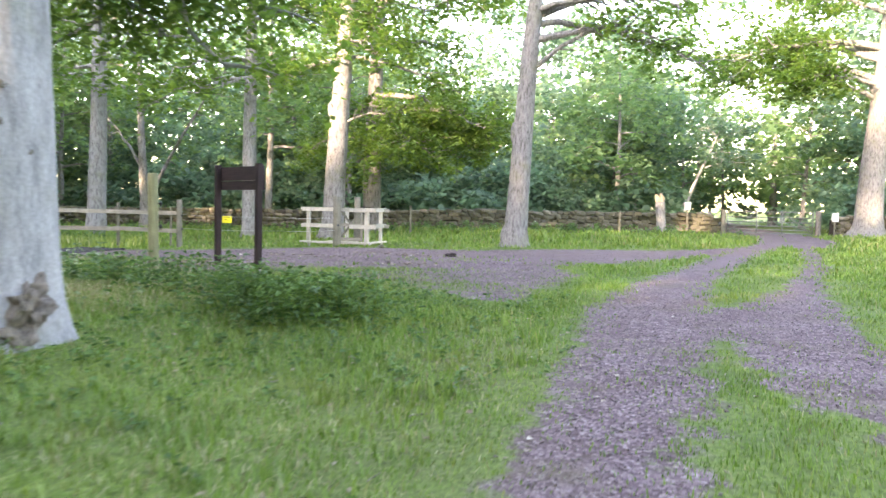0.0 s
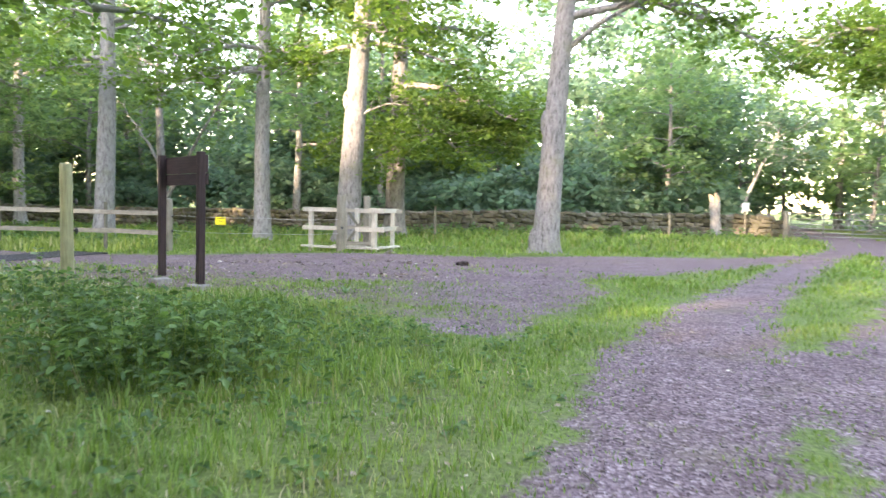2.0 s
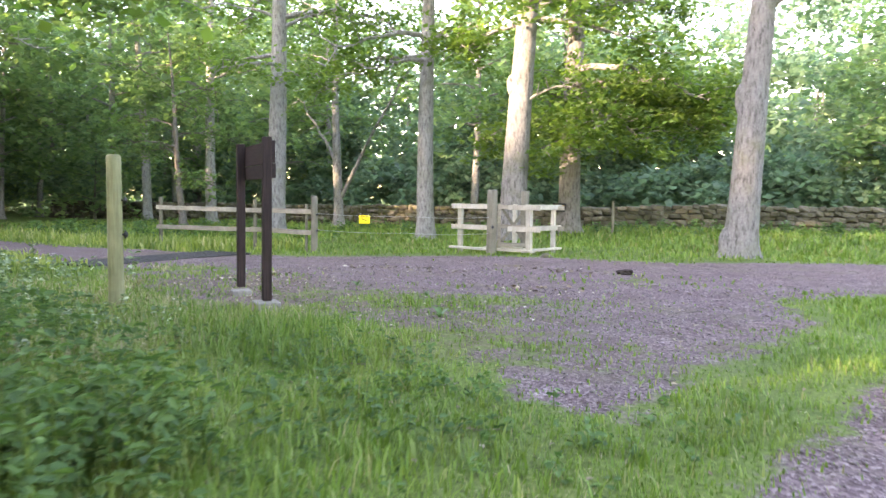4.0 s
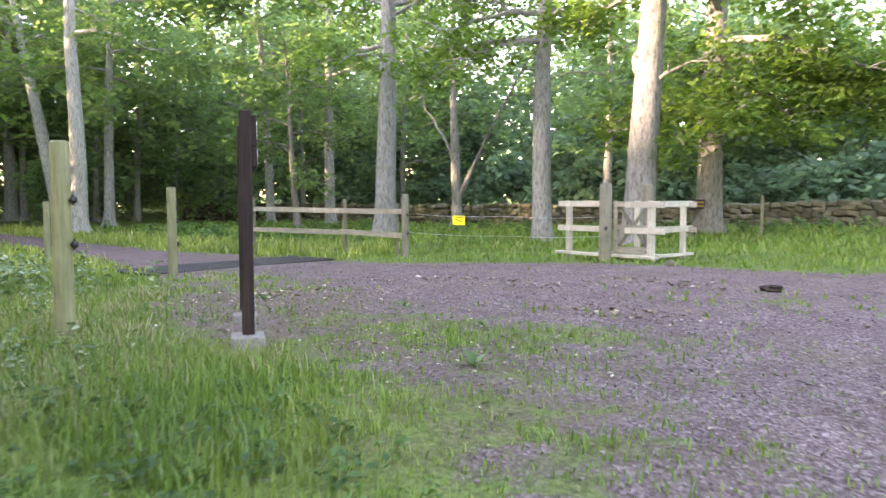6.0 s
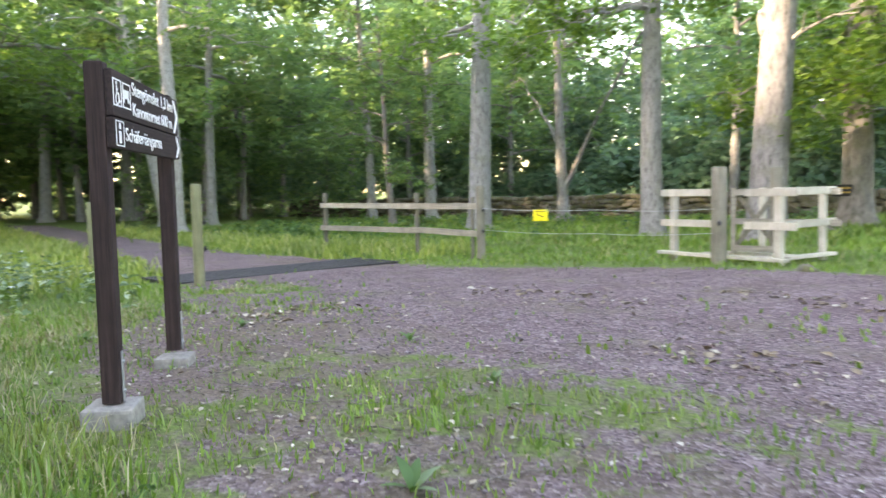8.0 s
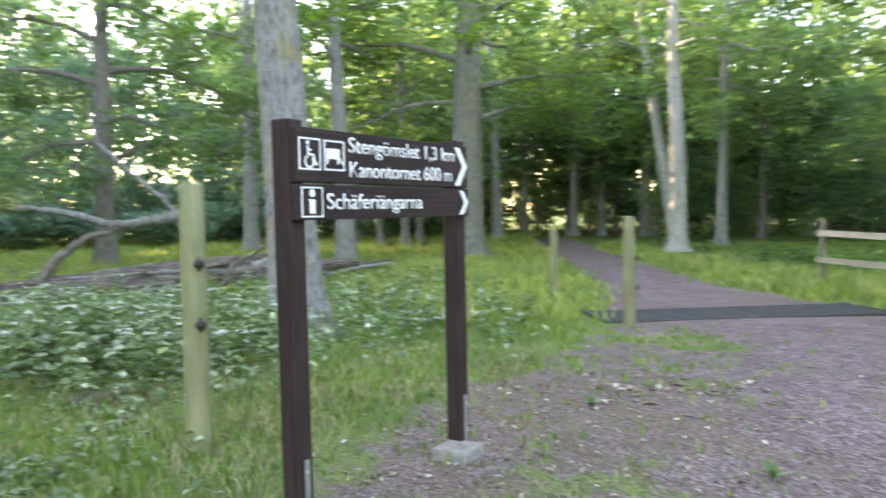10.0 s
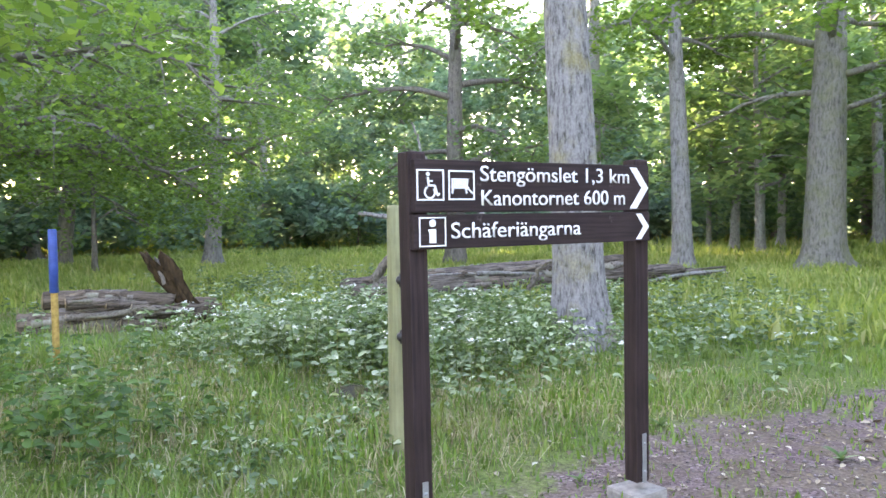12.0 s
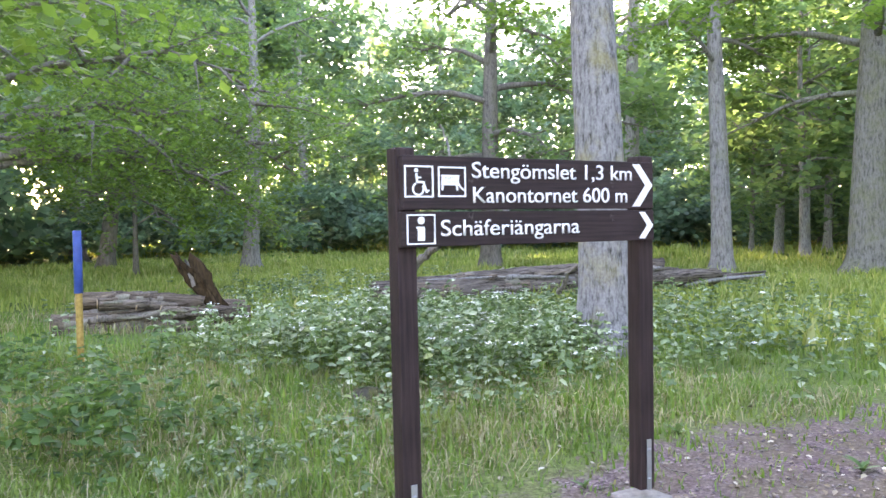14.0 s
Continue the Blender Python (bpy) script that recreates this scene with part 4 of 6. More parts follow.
def frame_loops(x0, z0, x1, z1, w):
    return [[(x0, z0), (x1, z0), (x1, z0 + w), (x0, z0 + w)], [(x0, z1 - w), (x1, z1 - w), (x1, z1), (x0, z1)],
            [(x0, z0 + w), (x0 + w, z0 + w), (x0 + w, z1 - w), (x0, z1 - w)], [(x1 - w, z0 + w), (x1, z0 + w), (x1, z1 - w), (x1 - w, z1 - w)]]


def text_mesh(text):
    """The flat outline of a text as a mesh, and its points."""
    cu = bpy.data.curves.new("lettering", "FONT")
    cu.body, cu.size, cu.offset = text, 1.0, 0.002
    tmp = bpy.data.objects.new("lettering", cu)
    scene.collection.objects.link(tmp)
    bpy.context.view_layer.update()
    me = bpy.data.meshes.new_from_object(tmp.evaluated_get(bpy.context.evaluated_depsgraph_get()))
    bpy.data.objects.remove(tmp)
    co = np.empty(len(me.vertices) * 3)
    me.vertices.foreach_get("co", co)
    return me, co.reshape(-1, 3)


def words(name, text, x0, x1, z, cap, y, parent):
    """Raised white letters, word by word, from x0 to x1, on the line z."""
    whole = text_mesh(text)[1]
    lo, hi = whole[:, 0].min(), whole[:, 0].max()
    done = ""
    for word in text.split(" "):
        done = (done + " " + word).strip()
        right = text_mesh(done)[1][:, 0].max()
        me, co = text_mesh(word)
        xs = co[:, 0] - co[:, 0].max() + right
        out = np.stack([x0 + (xs - lo) / (hi - lo) * (x1 - x0), np.full(len(co), y), z + co[:, 1] * cap / 0.70], 1)
        me.vertices.foreach_set("co", out.ravel())
        bm = bmesh.new()
        bm.from_mesh(me)
        bpy.data.meshes.remove(me)
        ext = bmesh.ops.extrude_face_region(bm, geom=bm.faces[:])
        bmesh.ops.translate(bm, verts=[v for v in ext["geom"] if isinstance(v, bmesh.types.BMVert)], vec=(0, -0.003, 0))
        bmesh.ops.recalc_face_normals(bm, faces=bm.faces[:])
        part(name, bm, PAINT_WHITE, parent, "white routed lettering")


def build_sign():
    z0 = 0.0
    t = thing("trail_sign", pose(SIGN_A.x, SIGN_A.y, z0, 0, 0, SIGN_YAW), "dark brown stained wooden trail sign with white lettering on two posts", "sign")
    for k, (px, lean) in enumerate(((0.0, 1.6), (SIGN_L, 0.0))):
        bm = box_bm(0.096, 0.096, 1.775, 0.010)
        for v in bm.verts:          # sloped, weathered top
            if v.co.z > 1.72:
                v.co.z -= abs(v.co.y) * 0.25
        po = part("post", bm, SIGN_WOOD, t, at=pose(px, 0, 0.145, 0, -lean * 0.25, 0))
        part("post_strap", box_bm(0.030, 0.006, 0.27, 0.002), STEEL, po, "galvanised steel strap", at=pose(0.005, -0.0525, 0.0))
        for bz in (0.06, 0.215):
            bb = bmesh.new()
            bmesh.ops.create_cone(bb, cap_ends=True, segments=10, radius1=0.010, radius2=0.007, depth=0.010)
            part("bolt", bb, STEEL, po, at=pose(0.005, -0.060, bz, 90))
        part("footing", box_bm(0.28 - 0.05 * k, 0.26 - 0.03 * k, 0.26, 0.02, rough=0.008, seed=k), CONCRETE, t, "rough concrete footing block", at=pose(px, 0, -0.125 - 0.03 * k))
    yb = -0.0495
    up = part("board", box_bm(1.45, 0.038, 0.238, 0.005), BOARD_WOOD, t, at=pose(0.678, yb - 0.019, 1.636, 0, 0, 0))
    low = part("board", box_bm(1.46, 0.040, 0.156, 0.005), BOARD_WOOD, t, at=pose(0.674, yb - 0.021, 1.472, 0, 0, 0))
    yf = -0.0195
    dz = 1.636

    def on(loops, name, parent, ox, oz, y):
        return part(name, poly_bm([[(a - ox, b - oz) for a, b in lp] for lp in loops], 0.003), PAINT_WHITE, parent, "white painted pictogram", at=pose(0, y - 0.003, 0))
    words("lettering", "Stengömslet 1,3 km", 0.304 - 0.678, 1.254 - 0.678, 1.779 - dz, 0.073, yf, up)
    words("lettering", "Kanontornet 600 m", 0.308 - 0.678, 1.223 - 0.678, 1.667 - dz, 0.073, yf, up)
    on(frame_loops(0.040, 1.690, 0.182, 1.829, 0.007), "pictogram_frame", up, 0.756, dz, yf)
    chair = disc(0.098, 1.808, 0.0095) + ring(0.107, 1.727, 0.030, 0.008, 115, 395) + [bar(0.098, 1.795, 0.102, 1.755, 0.010), bar(0.100, 1.757, 0.132, 1.757, 0.009),
                                                                                        bar(0.132, 1.760, 0.148, 1.712, 0.009), bar(0.146, 1.712, 0.160, 1.722, 0.008), bar(0.098, 1.777, 0.122, 1.777, 0.007)]
    on(chair, "pictogram", up, 0.756, dz, yf)
    on(frame_loops(0.206, 1.692, 0.348, 1.827, 0.007), "pictogram_frame", up, 0.756, dz, yf)
    grid_sign = [bar(0.225 + 0.0115 * i, 1.745, 0.229 + 0.0115 * i, 1.787, 0.0085) for i in range(8)] + [bar(0.222, 1.787, 0.314, 1.787, 0.006), bar(0.222, 1.748, 0.318, 1.748, 0.008),
                                                                                                   bar(0.229, 1.745, 0.226, 1.722, 0.009), bar(0.300, 1.745, 0.304, 1.722, 0.009), bar(0.308, 1.748, 0.338, 1.722, 0.007)]
    on(grid_sign, "pictogram", up, 0.756, dz, yf)
    on([[(1.292, 1.862), (1.340, 1.862), (1.428, 1.755), (1.340, 1.646), (1.292, 1.646), (1.378, 1.755)]], "arrow", up, 0.711, dz, yf)
    dz2 = 1.472
    yl = -0.0205
    words("lettering", "Schäferiängarna", 0.138 - 0.674, 0.912 - 0.674, 1.518 - dz2, 0.073, yl, low)
    on(frame_loops(0.048, 1.484, 0.188, 1.616, 0.006), "pictogram_frame", low, 0.753, dz2, yl)
    on(disc(0.118, 1.589, 0.017) + [[(0.101, 1.500), (0.135, 1.500), (0.135, 1.562), (0.095, 1.562), (0.095, 1.552), (0.101, 1.552)]], "pictogram", low, 0.753, dz2, yl)
    on([[(1.335, 1.618), (1.372, 1.618), (1.430, 1.549), (1.372, 1.482), (1.335, 1.482), (1.388, 1.549)]], "arrow", low, 0.708, dz2, yl)


build_sign()


# ---- fences ----
def round_post(name, label, x, y, top, r, material, seed, insulators=(), lean=(0, 0), turn=0.0):
    """A round post with a chamfered, weathered head; insulators: (height, turn in degrees)."""
    rng = np.random.default_rng(seed)
    z0 = gz(x, y)
    t = thing(name, pose(x, y, z0 - 0.05), label, "post", "fence posts")
    h = top - z0 + 0.05
    g = Geo()
    zs = np.array([0, 0.1, h * 0.25, h * 0.5, h * 0.75, h - 0.03, h - 0.012, h])
    rr = np.array([1.02, 1.01, 1.0, 0.99, 0.98, 0.97, 0.94, 0.82]) * r
    tube(g, np.stack([lean[0] * zs, lean[1] * zs, zs], 1), rr, 16, 0.02, rng, cap=True)
    part("shaft", g, material, t, smooth=True)
    for hz, tn in insulators:
        a = radians(tn)
        ins = Geo()
        o = np.array([math.cos(a), math.sin(a), 0])
        q = np.array([lean[0] * hz, lean[1] * hz, hz + 0.05])
        tube(ins, [q + o * (r - 0.01), q + o * (r + 0.018), q + o * (r + 0.022), q + o * (r + 0.05), q + o * (r + 0.055)], [0.012, 0.012, 0.032, 0.030, 0.010], 10, cap=True)
        tube(ins, [q + o * (r + 0.03) + np.array([0, 0, -0.045]), q + o * (r + 0.03) + np.array([0, 0, 0.045])], [0.010, 0.010], 6, cap=True)
        part("insulator", ins, BLACK, t, "black plastic wire insulator", smooth=True)
    return t


round_post("fence_post", "tall round greenish treated post with black insulators", -5.54, 14.18, 1.70, 0.080, POST_WOOD, 1, ((1.19, 30), (0.82, 30)), (-0.012, 0.0))
round_post("fence_post", "round grey-green treated post beside the cattle grid", -11.07, 18.69, 1.40, 0.078, POST_WOOD, 2, ((0.95, 90), (0.55, 90)))
round_post("fence_post", "thin round grey post beside the path", -15.6, 18.65, 1.14, 0.070, POST_WOOD, 3, ((0.25, 200),))
round_post("fence_post", "thick grey gatepost of the rail fence with insulators", -10.62, 24.25, 1.30, 0.085, GREY_WOOD, 4, ((0.95, -20), (0.55, -20)))


def timber(parent, name, a, b, w, d, material, label="", bevel=0.006):
    """A sawn rail from a to b, w high and d thick."""
    a, b = Vector(a), Vector(b)
    n = (b - a)
    bm = box_bm(n.length, d, w, bevel, base=False)
    return part(name, bm, material, parent, label, at=Matrix.Translation((a + b) / 2) @ n.to_track_quat("X", "Z").to_matrix().to_4x4())


def rail_fence():
    t = thing("rail_fence", pose(0, 0, 0), "weathered two-rail wooden fence in the grass", "fence")
    posts = [(-10.95, 24.35, 0.055, 1.08), (-12.75, 24.45, 0.075, 1.18), (-16.4, 24.55, 0.085, 1.22)]
    for x, y, s, top in posts:
        z = gz(x, y)
        part("post", box_bm(s, s, top - z + 0.1, 0.008), GREY_WOOD, t, at=pose(x, y, z - 0.1, 0, 0, 3))
    for (ax, ay, bx, by, za, zb) in ((-10.70, 24.30, -12.85, 24.38, 0.90, 0.90), (-12.65, 24.38, -16.5, 24.48, 0.90, 0.92), (-10.70, 24.30, -12.85, 24.38, 0.36, 0.40), (-12.65, 24.38, -16.5, 24.48, 0.38, 0.36)):
        timber(t, "rail", (ax, ay, za), (bx, by, zb), 0.12, 0.035, RAIL_WOOD)


rail_fence()


def kissing_gate():
    t = thing("kissing_gate", pose(0, 0, 0), "pale timber kissing gate of posts and boards in the grass", "gate")
    L, R, B, M = (-6.80, 24.87), (-4.92, 24.53), (-4.85, 25.85), (-6.15, 26.6)
    for (x, y), top, s in ((L, 1.16, 0.10), (R, 1.16, 0.11), (B, 1.12, 0.09), (M, 1.15, 0.09)):
        z = gz(x, y)
        part("post", box_bm(s, s, top - z + 0.08, 0.008), NEW_WOOD, t, at=pose(x, y, z - 0.08, 0, 0, -10))
    Lx, Rx = (-7.02, 24.84), (-4.72, 24.43)
    for z in (1.10, 0.62):
        timber(t, "rail", (Lx[0], Lx[1], z), (-5.85, 24.63, z), 0.11, 0.04, NEW_WOOD)
        timber(t, "rail", (-5.45, 24.56, z - 0.01), (Rx[0] + 0.10, Rx[1] - 0.02, z - 0.01), 0.11, 0.04, NEW_WOOD)
        timber(t, "rail", (R[0] + 0.03, R[1] + 0.08, z), (B[0] + 0.10, B[1] + 0.22, z), 0.11, 0.04, NEW_WOOD)
        timber(t, "rail", (-5.5, 25.95, z - 0.02), (B[0] + 0.25, B[1] + 0.03, z - 0.02), 0.10, 0.04, RAIL_WOOD)
    for a, b in (((Lx[0], Lx[1] - 0.05), (-5.95, 24.60)), ((-5.7, 24.50), (-4.75, 24.38)), ((-4.9, 24.7), (-4.75, 26.0)), ((-6.3, 25.2), (-5.4, 25.3))):
        timber(t, "ground_board", (a[0], a[1], 0.14), (b[0], b[1], 0.13), 0.05, 0.14, NEW_WOOD)
    # the swinging leaf, with crossed braces
    leaf = part("gate_leaf", box_bm(0.07, 0.05, 1.02, 0.005), RAIL_WOOD, t, at=pose(-5.93, 25.15, 0.14, 0, 0, 8))
    for z in (0.95, 0.50, 0.08):
        timber(leaf, "leaf_rail", (0, -0.03, z), (0.66, -0.03, z), 0.09, 0.03, RAIL_WOOD)
    timber(leaf, "leaf_brace", (0.03, 0.03, 0.10), (0.63, 0.03, 0.94), 0.07, 0.022, GREY_WOOD)
    timber(leaf, "leaf_brace", (0.03, 0.06, 0.94), (0.63, 0.06, 0.10), 0.07, 0.022, GREY_WOOD)
    timber(leaf, "leaf_stile", (0.66, 0, 0.0), (0.66, 0, 1.02), 0.06, 0.05, RAIL_WOOD)
    for k in range(3):
        timber(t, "ground_board", (-6.55 + 0.02 * k, 25.0 + 0.3 * k, 0.10), (-4.95, 24.95 + 0.28 * k, 0.10), 0.04, 0.16, NEW_WOOD)


kissing_gate()
round_post("gate_post", "thick old grey round post of the kissing gate", -5.78, 24.42, 1.48, 0.115, GREY_WOOD, 6, ((0.62, -60),))

round_post("gate_post", "thick old grey round post at the back of the kissing gate", -5.64, 26.0, 1.48, 0.10, GREY_WOOD, 7)

# wires of the electric fence between the posts
def wire(name, pts, label):
    g = Geo()
    p = []
    for a, b in zip(pts[:-1], pts[1:]):
        a, b = np.array(a), np.array(b)
        for s in np.linspace(0, 1, 8, endpoint=False):
            p.append(a + (b - a) * s - np.array([0, 0, 0.03 * math.sin(math.pi * s)]))
    p.append(np.array(pts[-1]))
    tube(g, p, np.full(len(p), 0.0035), 4)
    return tagged(new(name, g.mesh(name, STEEL)), label, "wire")


wire("fence_wire", [(-10.5, 24.2, 0.86), (-7.9, 24.3, 0.84), (-5.8, 24.32, 0.86)], "thin grey electric fence wire between posts")
wire("fence_wire", [(-10.5, 24.2, 0.45), (-7.9, 24.3, 0.44), (-5.8, 24.32, 0.50)], "thin grey electric fence wire between posts")
ys = thing("warning_sign", pose(-9.10, 24.24, 0.74, 0, 0, 24), "small yellow warning sign hanging on the fence wire", "sign")
part("plate", box_bm(0.27, 0.006, 0.20, 0.002, base=False), YELLOW, ys)
part("print", poly_bm([bar(-0.07, 0.03, -0.02, -0.01, 0.014), bar(-0.03, 0.0, 0.06, -0.03, 0.012), bar(-0.09, 0.065, 0.09, 0.065, 0.012)], 0.002), BLACK, ys, "black printed marks", at=pose(0, -0.006, 0))
for sx in (-0.1, 0.1):
    part("hook", box_bm(0.008, 0.008, 0.05, 0.001), STEEL, ys, at=pose(sx, 0, 0.095))
bs = thing("tree_plate", pose(-7.85, 34.56, 1.0, 0, 0, 14), "small black and yellow plate nailed to an oak", "sign")
part("plate", box_bm(0.46, 0.02, 0.30, 0.003, base=False), BLACK, bs)
part("print", poly_bm([bar(-0.18, 0.06, 0.18, 0.06, 0.05), bar(-0.18, -0.05, 0.18, -0.05, 0.04)], 0.003), YELLOW_PAINT, bs, "yellow printed bars", at=pose(0, -0.014, 0))


# ---- cattle grid ----
def cattle_grid():
    cx, cy = -12.3, 20.75
    z = gz(cx, cy)
    t = thing("cattle_grid", pose(cx, cy, z - 0.015), "dark steel cattle grid set across the gravel path", "cattle grid")
    part("pit", box_bm(1.42, 4.42, 0.02, 0.0), DIRT, t, at=pose(0, 0, -0.022))
    for i in range(11):
        x = -0.62 + 1.24 * i / 10
        part("bar", box_bm(0.055, 4.30, 0.05, 0.012), IRON, t, at=pose(x, 0, 0.0))
    for s in (-1, 1):
        part("frame_beam", box_bm(1.46, 0.07, 0.06, 0.006), IRON, t, at=pose(0, s * 2.19, -0.004))


cattle_grid()


# ---- field gate and its posts ----
def field_gate():
    a, b = Vector((8.45, 45.2, 0)), Vector((12.6, 44.1, 0))
    t = thing("field_gate", pose(a.x, a.y, gz(a.x, a.y) + 0.08, 0, 0, math.degrees(math.atan2(b.y - a.y, b.x - a.x))), "closed galvanised tubular steel field gate across the lane", "gate")
    ln = (b - a).length

    def pipe(name, p, q, r=0.028):
        g = Geo()
        tube(g, [p, ((p[0] + q[0]) / 2, (p[1] + q[1]) / 2, (p[2] + q[2]) / 2), q], [r, r, r], 8, cap=True)
        part(name, g, GATE_STEEL, t, smooth=True)
    for z in (0.05, 0.22, 0.40, 0.60, 0.84, 1.12):
        pipe("bar", (0.15, 0, z), (ln - 0.15, 0, z), 0.024)
    for x in (0.15, ln * 0.36, ln * 0.64, ln - 0.15):
        pipe("upright", (x, 0, 0.05), (x, 0, 1.14))
    pipe("brace", (0.15, 0, 0.05), (ln * 0.36, 0, 1.10), 0.02)
    pipe("brace", (ln - 0.15, 0, 0.05), (ln * 0.64, 0, 1.10), 0.02)
    round_post("gate_post", "stout dark wooden post of the field gate", a.x - 0.05, a.y, 1.35, 0.12, GREY_WOOD, 31)
    round_post("gate_post", "stout dark wooden post of the field gate", b.x + 0.10, b.y, 1.35, 0.14, DARK_BARK, 32)
    for x, y, z, name, label in ((b.x + 0.75, b.y - 0.35, 0.95, "notice", "small white notice on a post beside the gate"), (6.6, 45.4, 1.35, "notice", "small white notice on a stake by the wall")):
        n = thing(name, pose(x, y, gz(x, y), 0, 0, 10), label, "sign")
        part("stake", box_bm(0.06, 0.06, z + 0.25, 0.005), GREY_WOOD, n)
        part("card", box_bm(0.34, 0.015, 0.42, 0.003), PAPER, n, at=pose(0, -0.040, z - 0.15))


field_gate()
round_post("wall_stake", "thin grey stake beside the stone wall", -5.55, 33.2, 1.25, 0.045, GREY_WOOD, 33)
round_post("wall_stake", "thin grey stake beside the stone wall", 3.0, 42.0, 1.2, 0.05, GREY_WOOD, 34)

# ---- fallen wood in the glade ----
def log(name, label, a, b, ra, rb, seed, bark=LOG_BARK, lump=0.10, bend=0.03, cut=True, rings=26, sides=20, slabs=0):
    """A lying log: furrowed bark, pale sawn ends, loose slabs of bark."""
    rng = np.random.default_rng(seed)
    a, b = np.array(a, float), np.array(b, float)
    w = np.linspace(0, 1, rings)
    ln = np.linalg.norm(b - a)
    p = (b - a) * w[:, None] + np.array([0, 0, 1.0]) * (bend * ln * np.sin(w * math.pi))[:, None] * 0.4 + rng.normal(0, 0.006, (rings, 3))
    t = thing(name, pose(*a), label, "log", "fallen wood")
    g = Geo()
    tube(g, p, ra + (rb - ra) * w, sides, lump, rng, cap=True)
    part("bark", g, bark, t, smooth=False)
    d = unit(b - a)
    if cut:
        e = Geo()
        tube(e, [-d * 0.014, -d * 0.002], [ra * 0.90, ra * 0.95], 18, 0.04, rng, cap=True)
        part("cut_end", e, CUT_WOOD, t, "pale sawn end grain")
    side = unit(np.cross(d, np.array([0, 0, 1.0])))
    for k in range(slabs):
        s = Geo()
        f0, ll, an = rng.uniform(0.02, 0.7), rng.uniform(0.18, 0.5), rng.uniform(-0.3, 2.3)
        c = (b - a) * f0
        o = side * math.cos(an) + np.array([0, 0, 1.0]) * math.sin(an)
        q = np.cross(d, o)
        v, fc = [], []
        for r in range(5):
            u = r / 4
            for m in range(3):
                wd = (m - 1) * ra * rng.uniform(0.18, 0.42)
                lift = ra * (1.02 + 0.10 * rng.uniform()) + 0.04 * u * u - 0.3 * abs(wd)
                v += [c + d * ll * u + q * wd + o * lift, c + d * ll * u + q * wd + o * (lift - 0.015)]
        for r in range(4):
            for m in range(2):
                k0, k1 = (r * 3 + m) * 2, ((r + 1) * 3 + m) * 2
                fc += [(k0, k0 + 2, k1 + 2, k1), (k0 + 1, k1 + 1, k1 + 3, k0 + 3)]
            e0, e1 = r * 6, (r + 1) * 6
            fc += [(e0, e1, e1 + 1, e0 + 1), (e0 + 4, e0 + 5, e1 + 5, e1 + 4)]
        s.add(v, fc)
        part("bark_slab", s, (GREY_WOOD, LOG_BARK, LOG_BARK, DEAD_BARK)[k % 4], t)
    return t


log("log", "split grey log with peeling bark on a log pile", (-9.42, 6.50, 0.46), (-10.55, 7.95, 0.36), 0.15, 0.13, 1, lump=0.14, slabs=16)
log("log", "rough dark log on a log pile", (-9.60, 6.80, 0.24), (-11.0, 8.5, 0.18), 0.14, 0.13, 2, lump=0.15, slabs=12)
log("log", "brown log lying in the grass", (-9.02, 6.45, 0.13), (-9.95, 7.62, 0.10), 0.165, 0.15, 3, lump=0.12, slabs=12)
log("log", "thin dark log in the weeds", (-9.2, 6.95, -0.02), (-10.5, 8.5, -0.04), 0.12, 0.10, 4, slabs=5)
log("log", "grey weathered log behind the pile", (-9.95, 6.55, 0.30), (-11.2, 8.2, 0.22), 0.15, 0.14, 5, slabs=8)
for k in range(16):
    rgk = np.random.default_rng(400 + k)
    s = rgk.uniform(0.0, 0.75)
    x, y, ln = -9.15 - 1.35 * s + rgk.normal(0, 0.10), 6.75 + 1.75 * s + rgk.normal(0, 0.10), rgk.uniform(0.35, 0.85)
    z = 0.10 + 0.17 * (k % 3) * (1 - 0.4 * s) + rgk.uniform(-0.03, 0.03)
    yw = radians(128 + rgk.normal(0, 9))
    log("split_log", "splintered grey-brown split log on the pile", (x, y, z), (x + ln * math.cos(yw), y + ln * math.sin(yw), z + rgk.normal(0, 0.05)),
        rgk.uniform(0.035, 0.075), rgk.uniform(0.03, 0.06), 420 + k, (LOG_BARK, DEAD_BARK, TRUNK_BARK)[k % 3], lump=0.3, rings=12, sides=9, slabs=2)
log("fallen_trunk", "thick fallen trunk with deeply furrowed grey bark in the weeds", (-13.6, 9.3, 0.22), (-21.2, 14.5, 0.16), 0.30, 0.22, 55, TRUNK_BARK, lump=0.12, bend=0.01, cut=False, rings=60, sides=26, slabs=22)
log("fallen_trunk", "fallen grey trunk lying behind a thicker one", (-14.9, 9.6, 0.30), (-20.6, 13.3, 0.50), 0.20, 0.14, 56, TRUNK_BARK, lump=0.14, bend=0.02, cut=False, rings=40, sides=20, slabs=12)
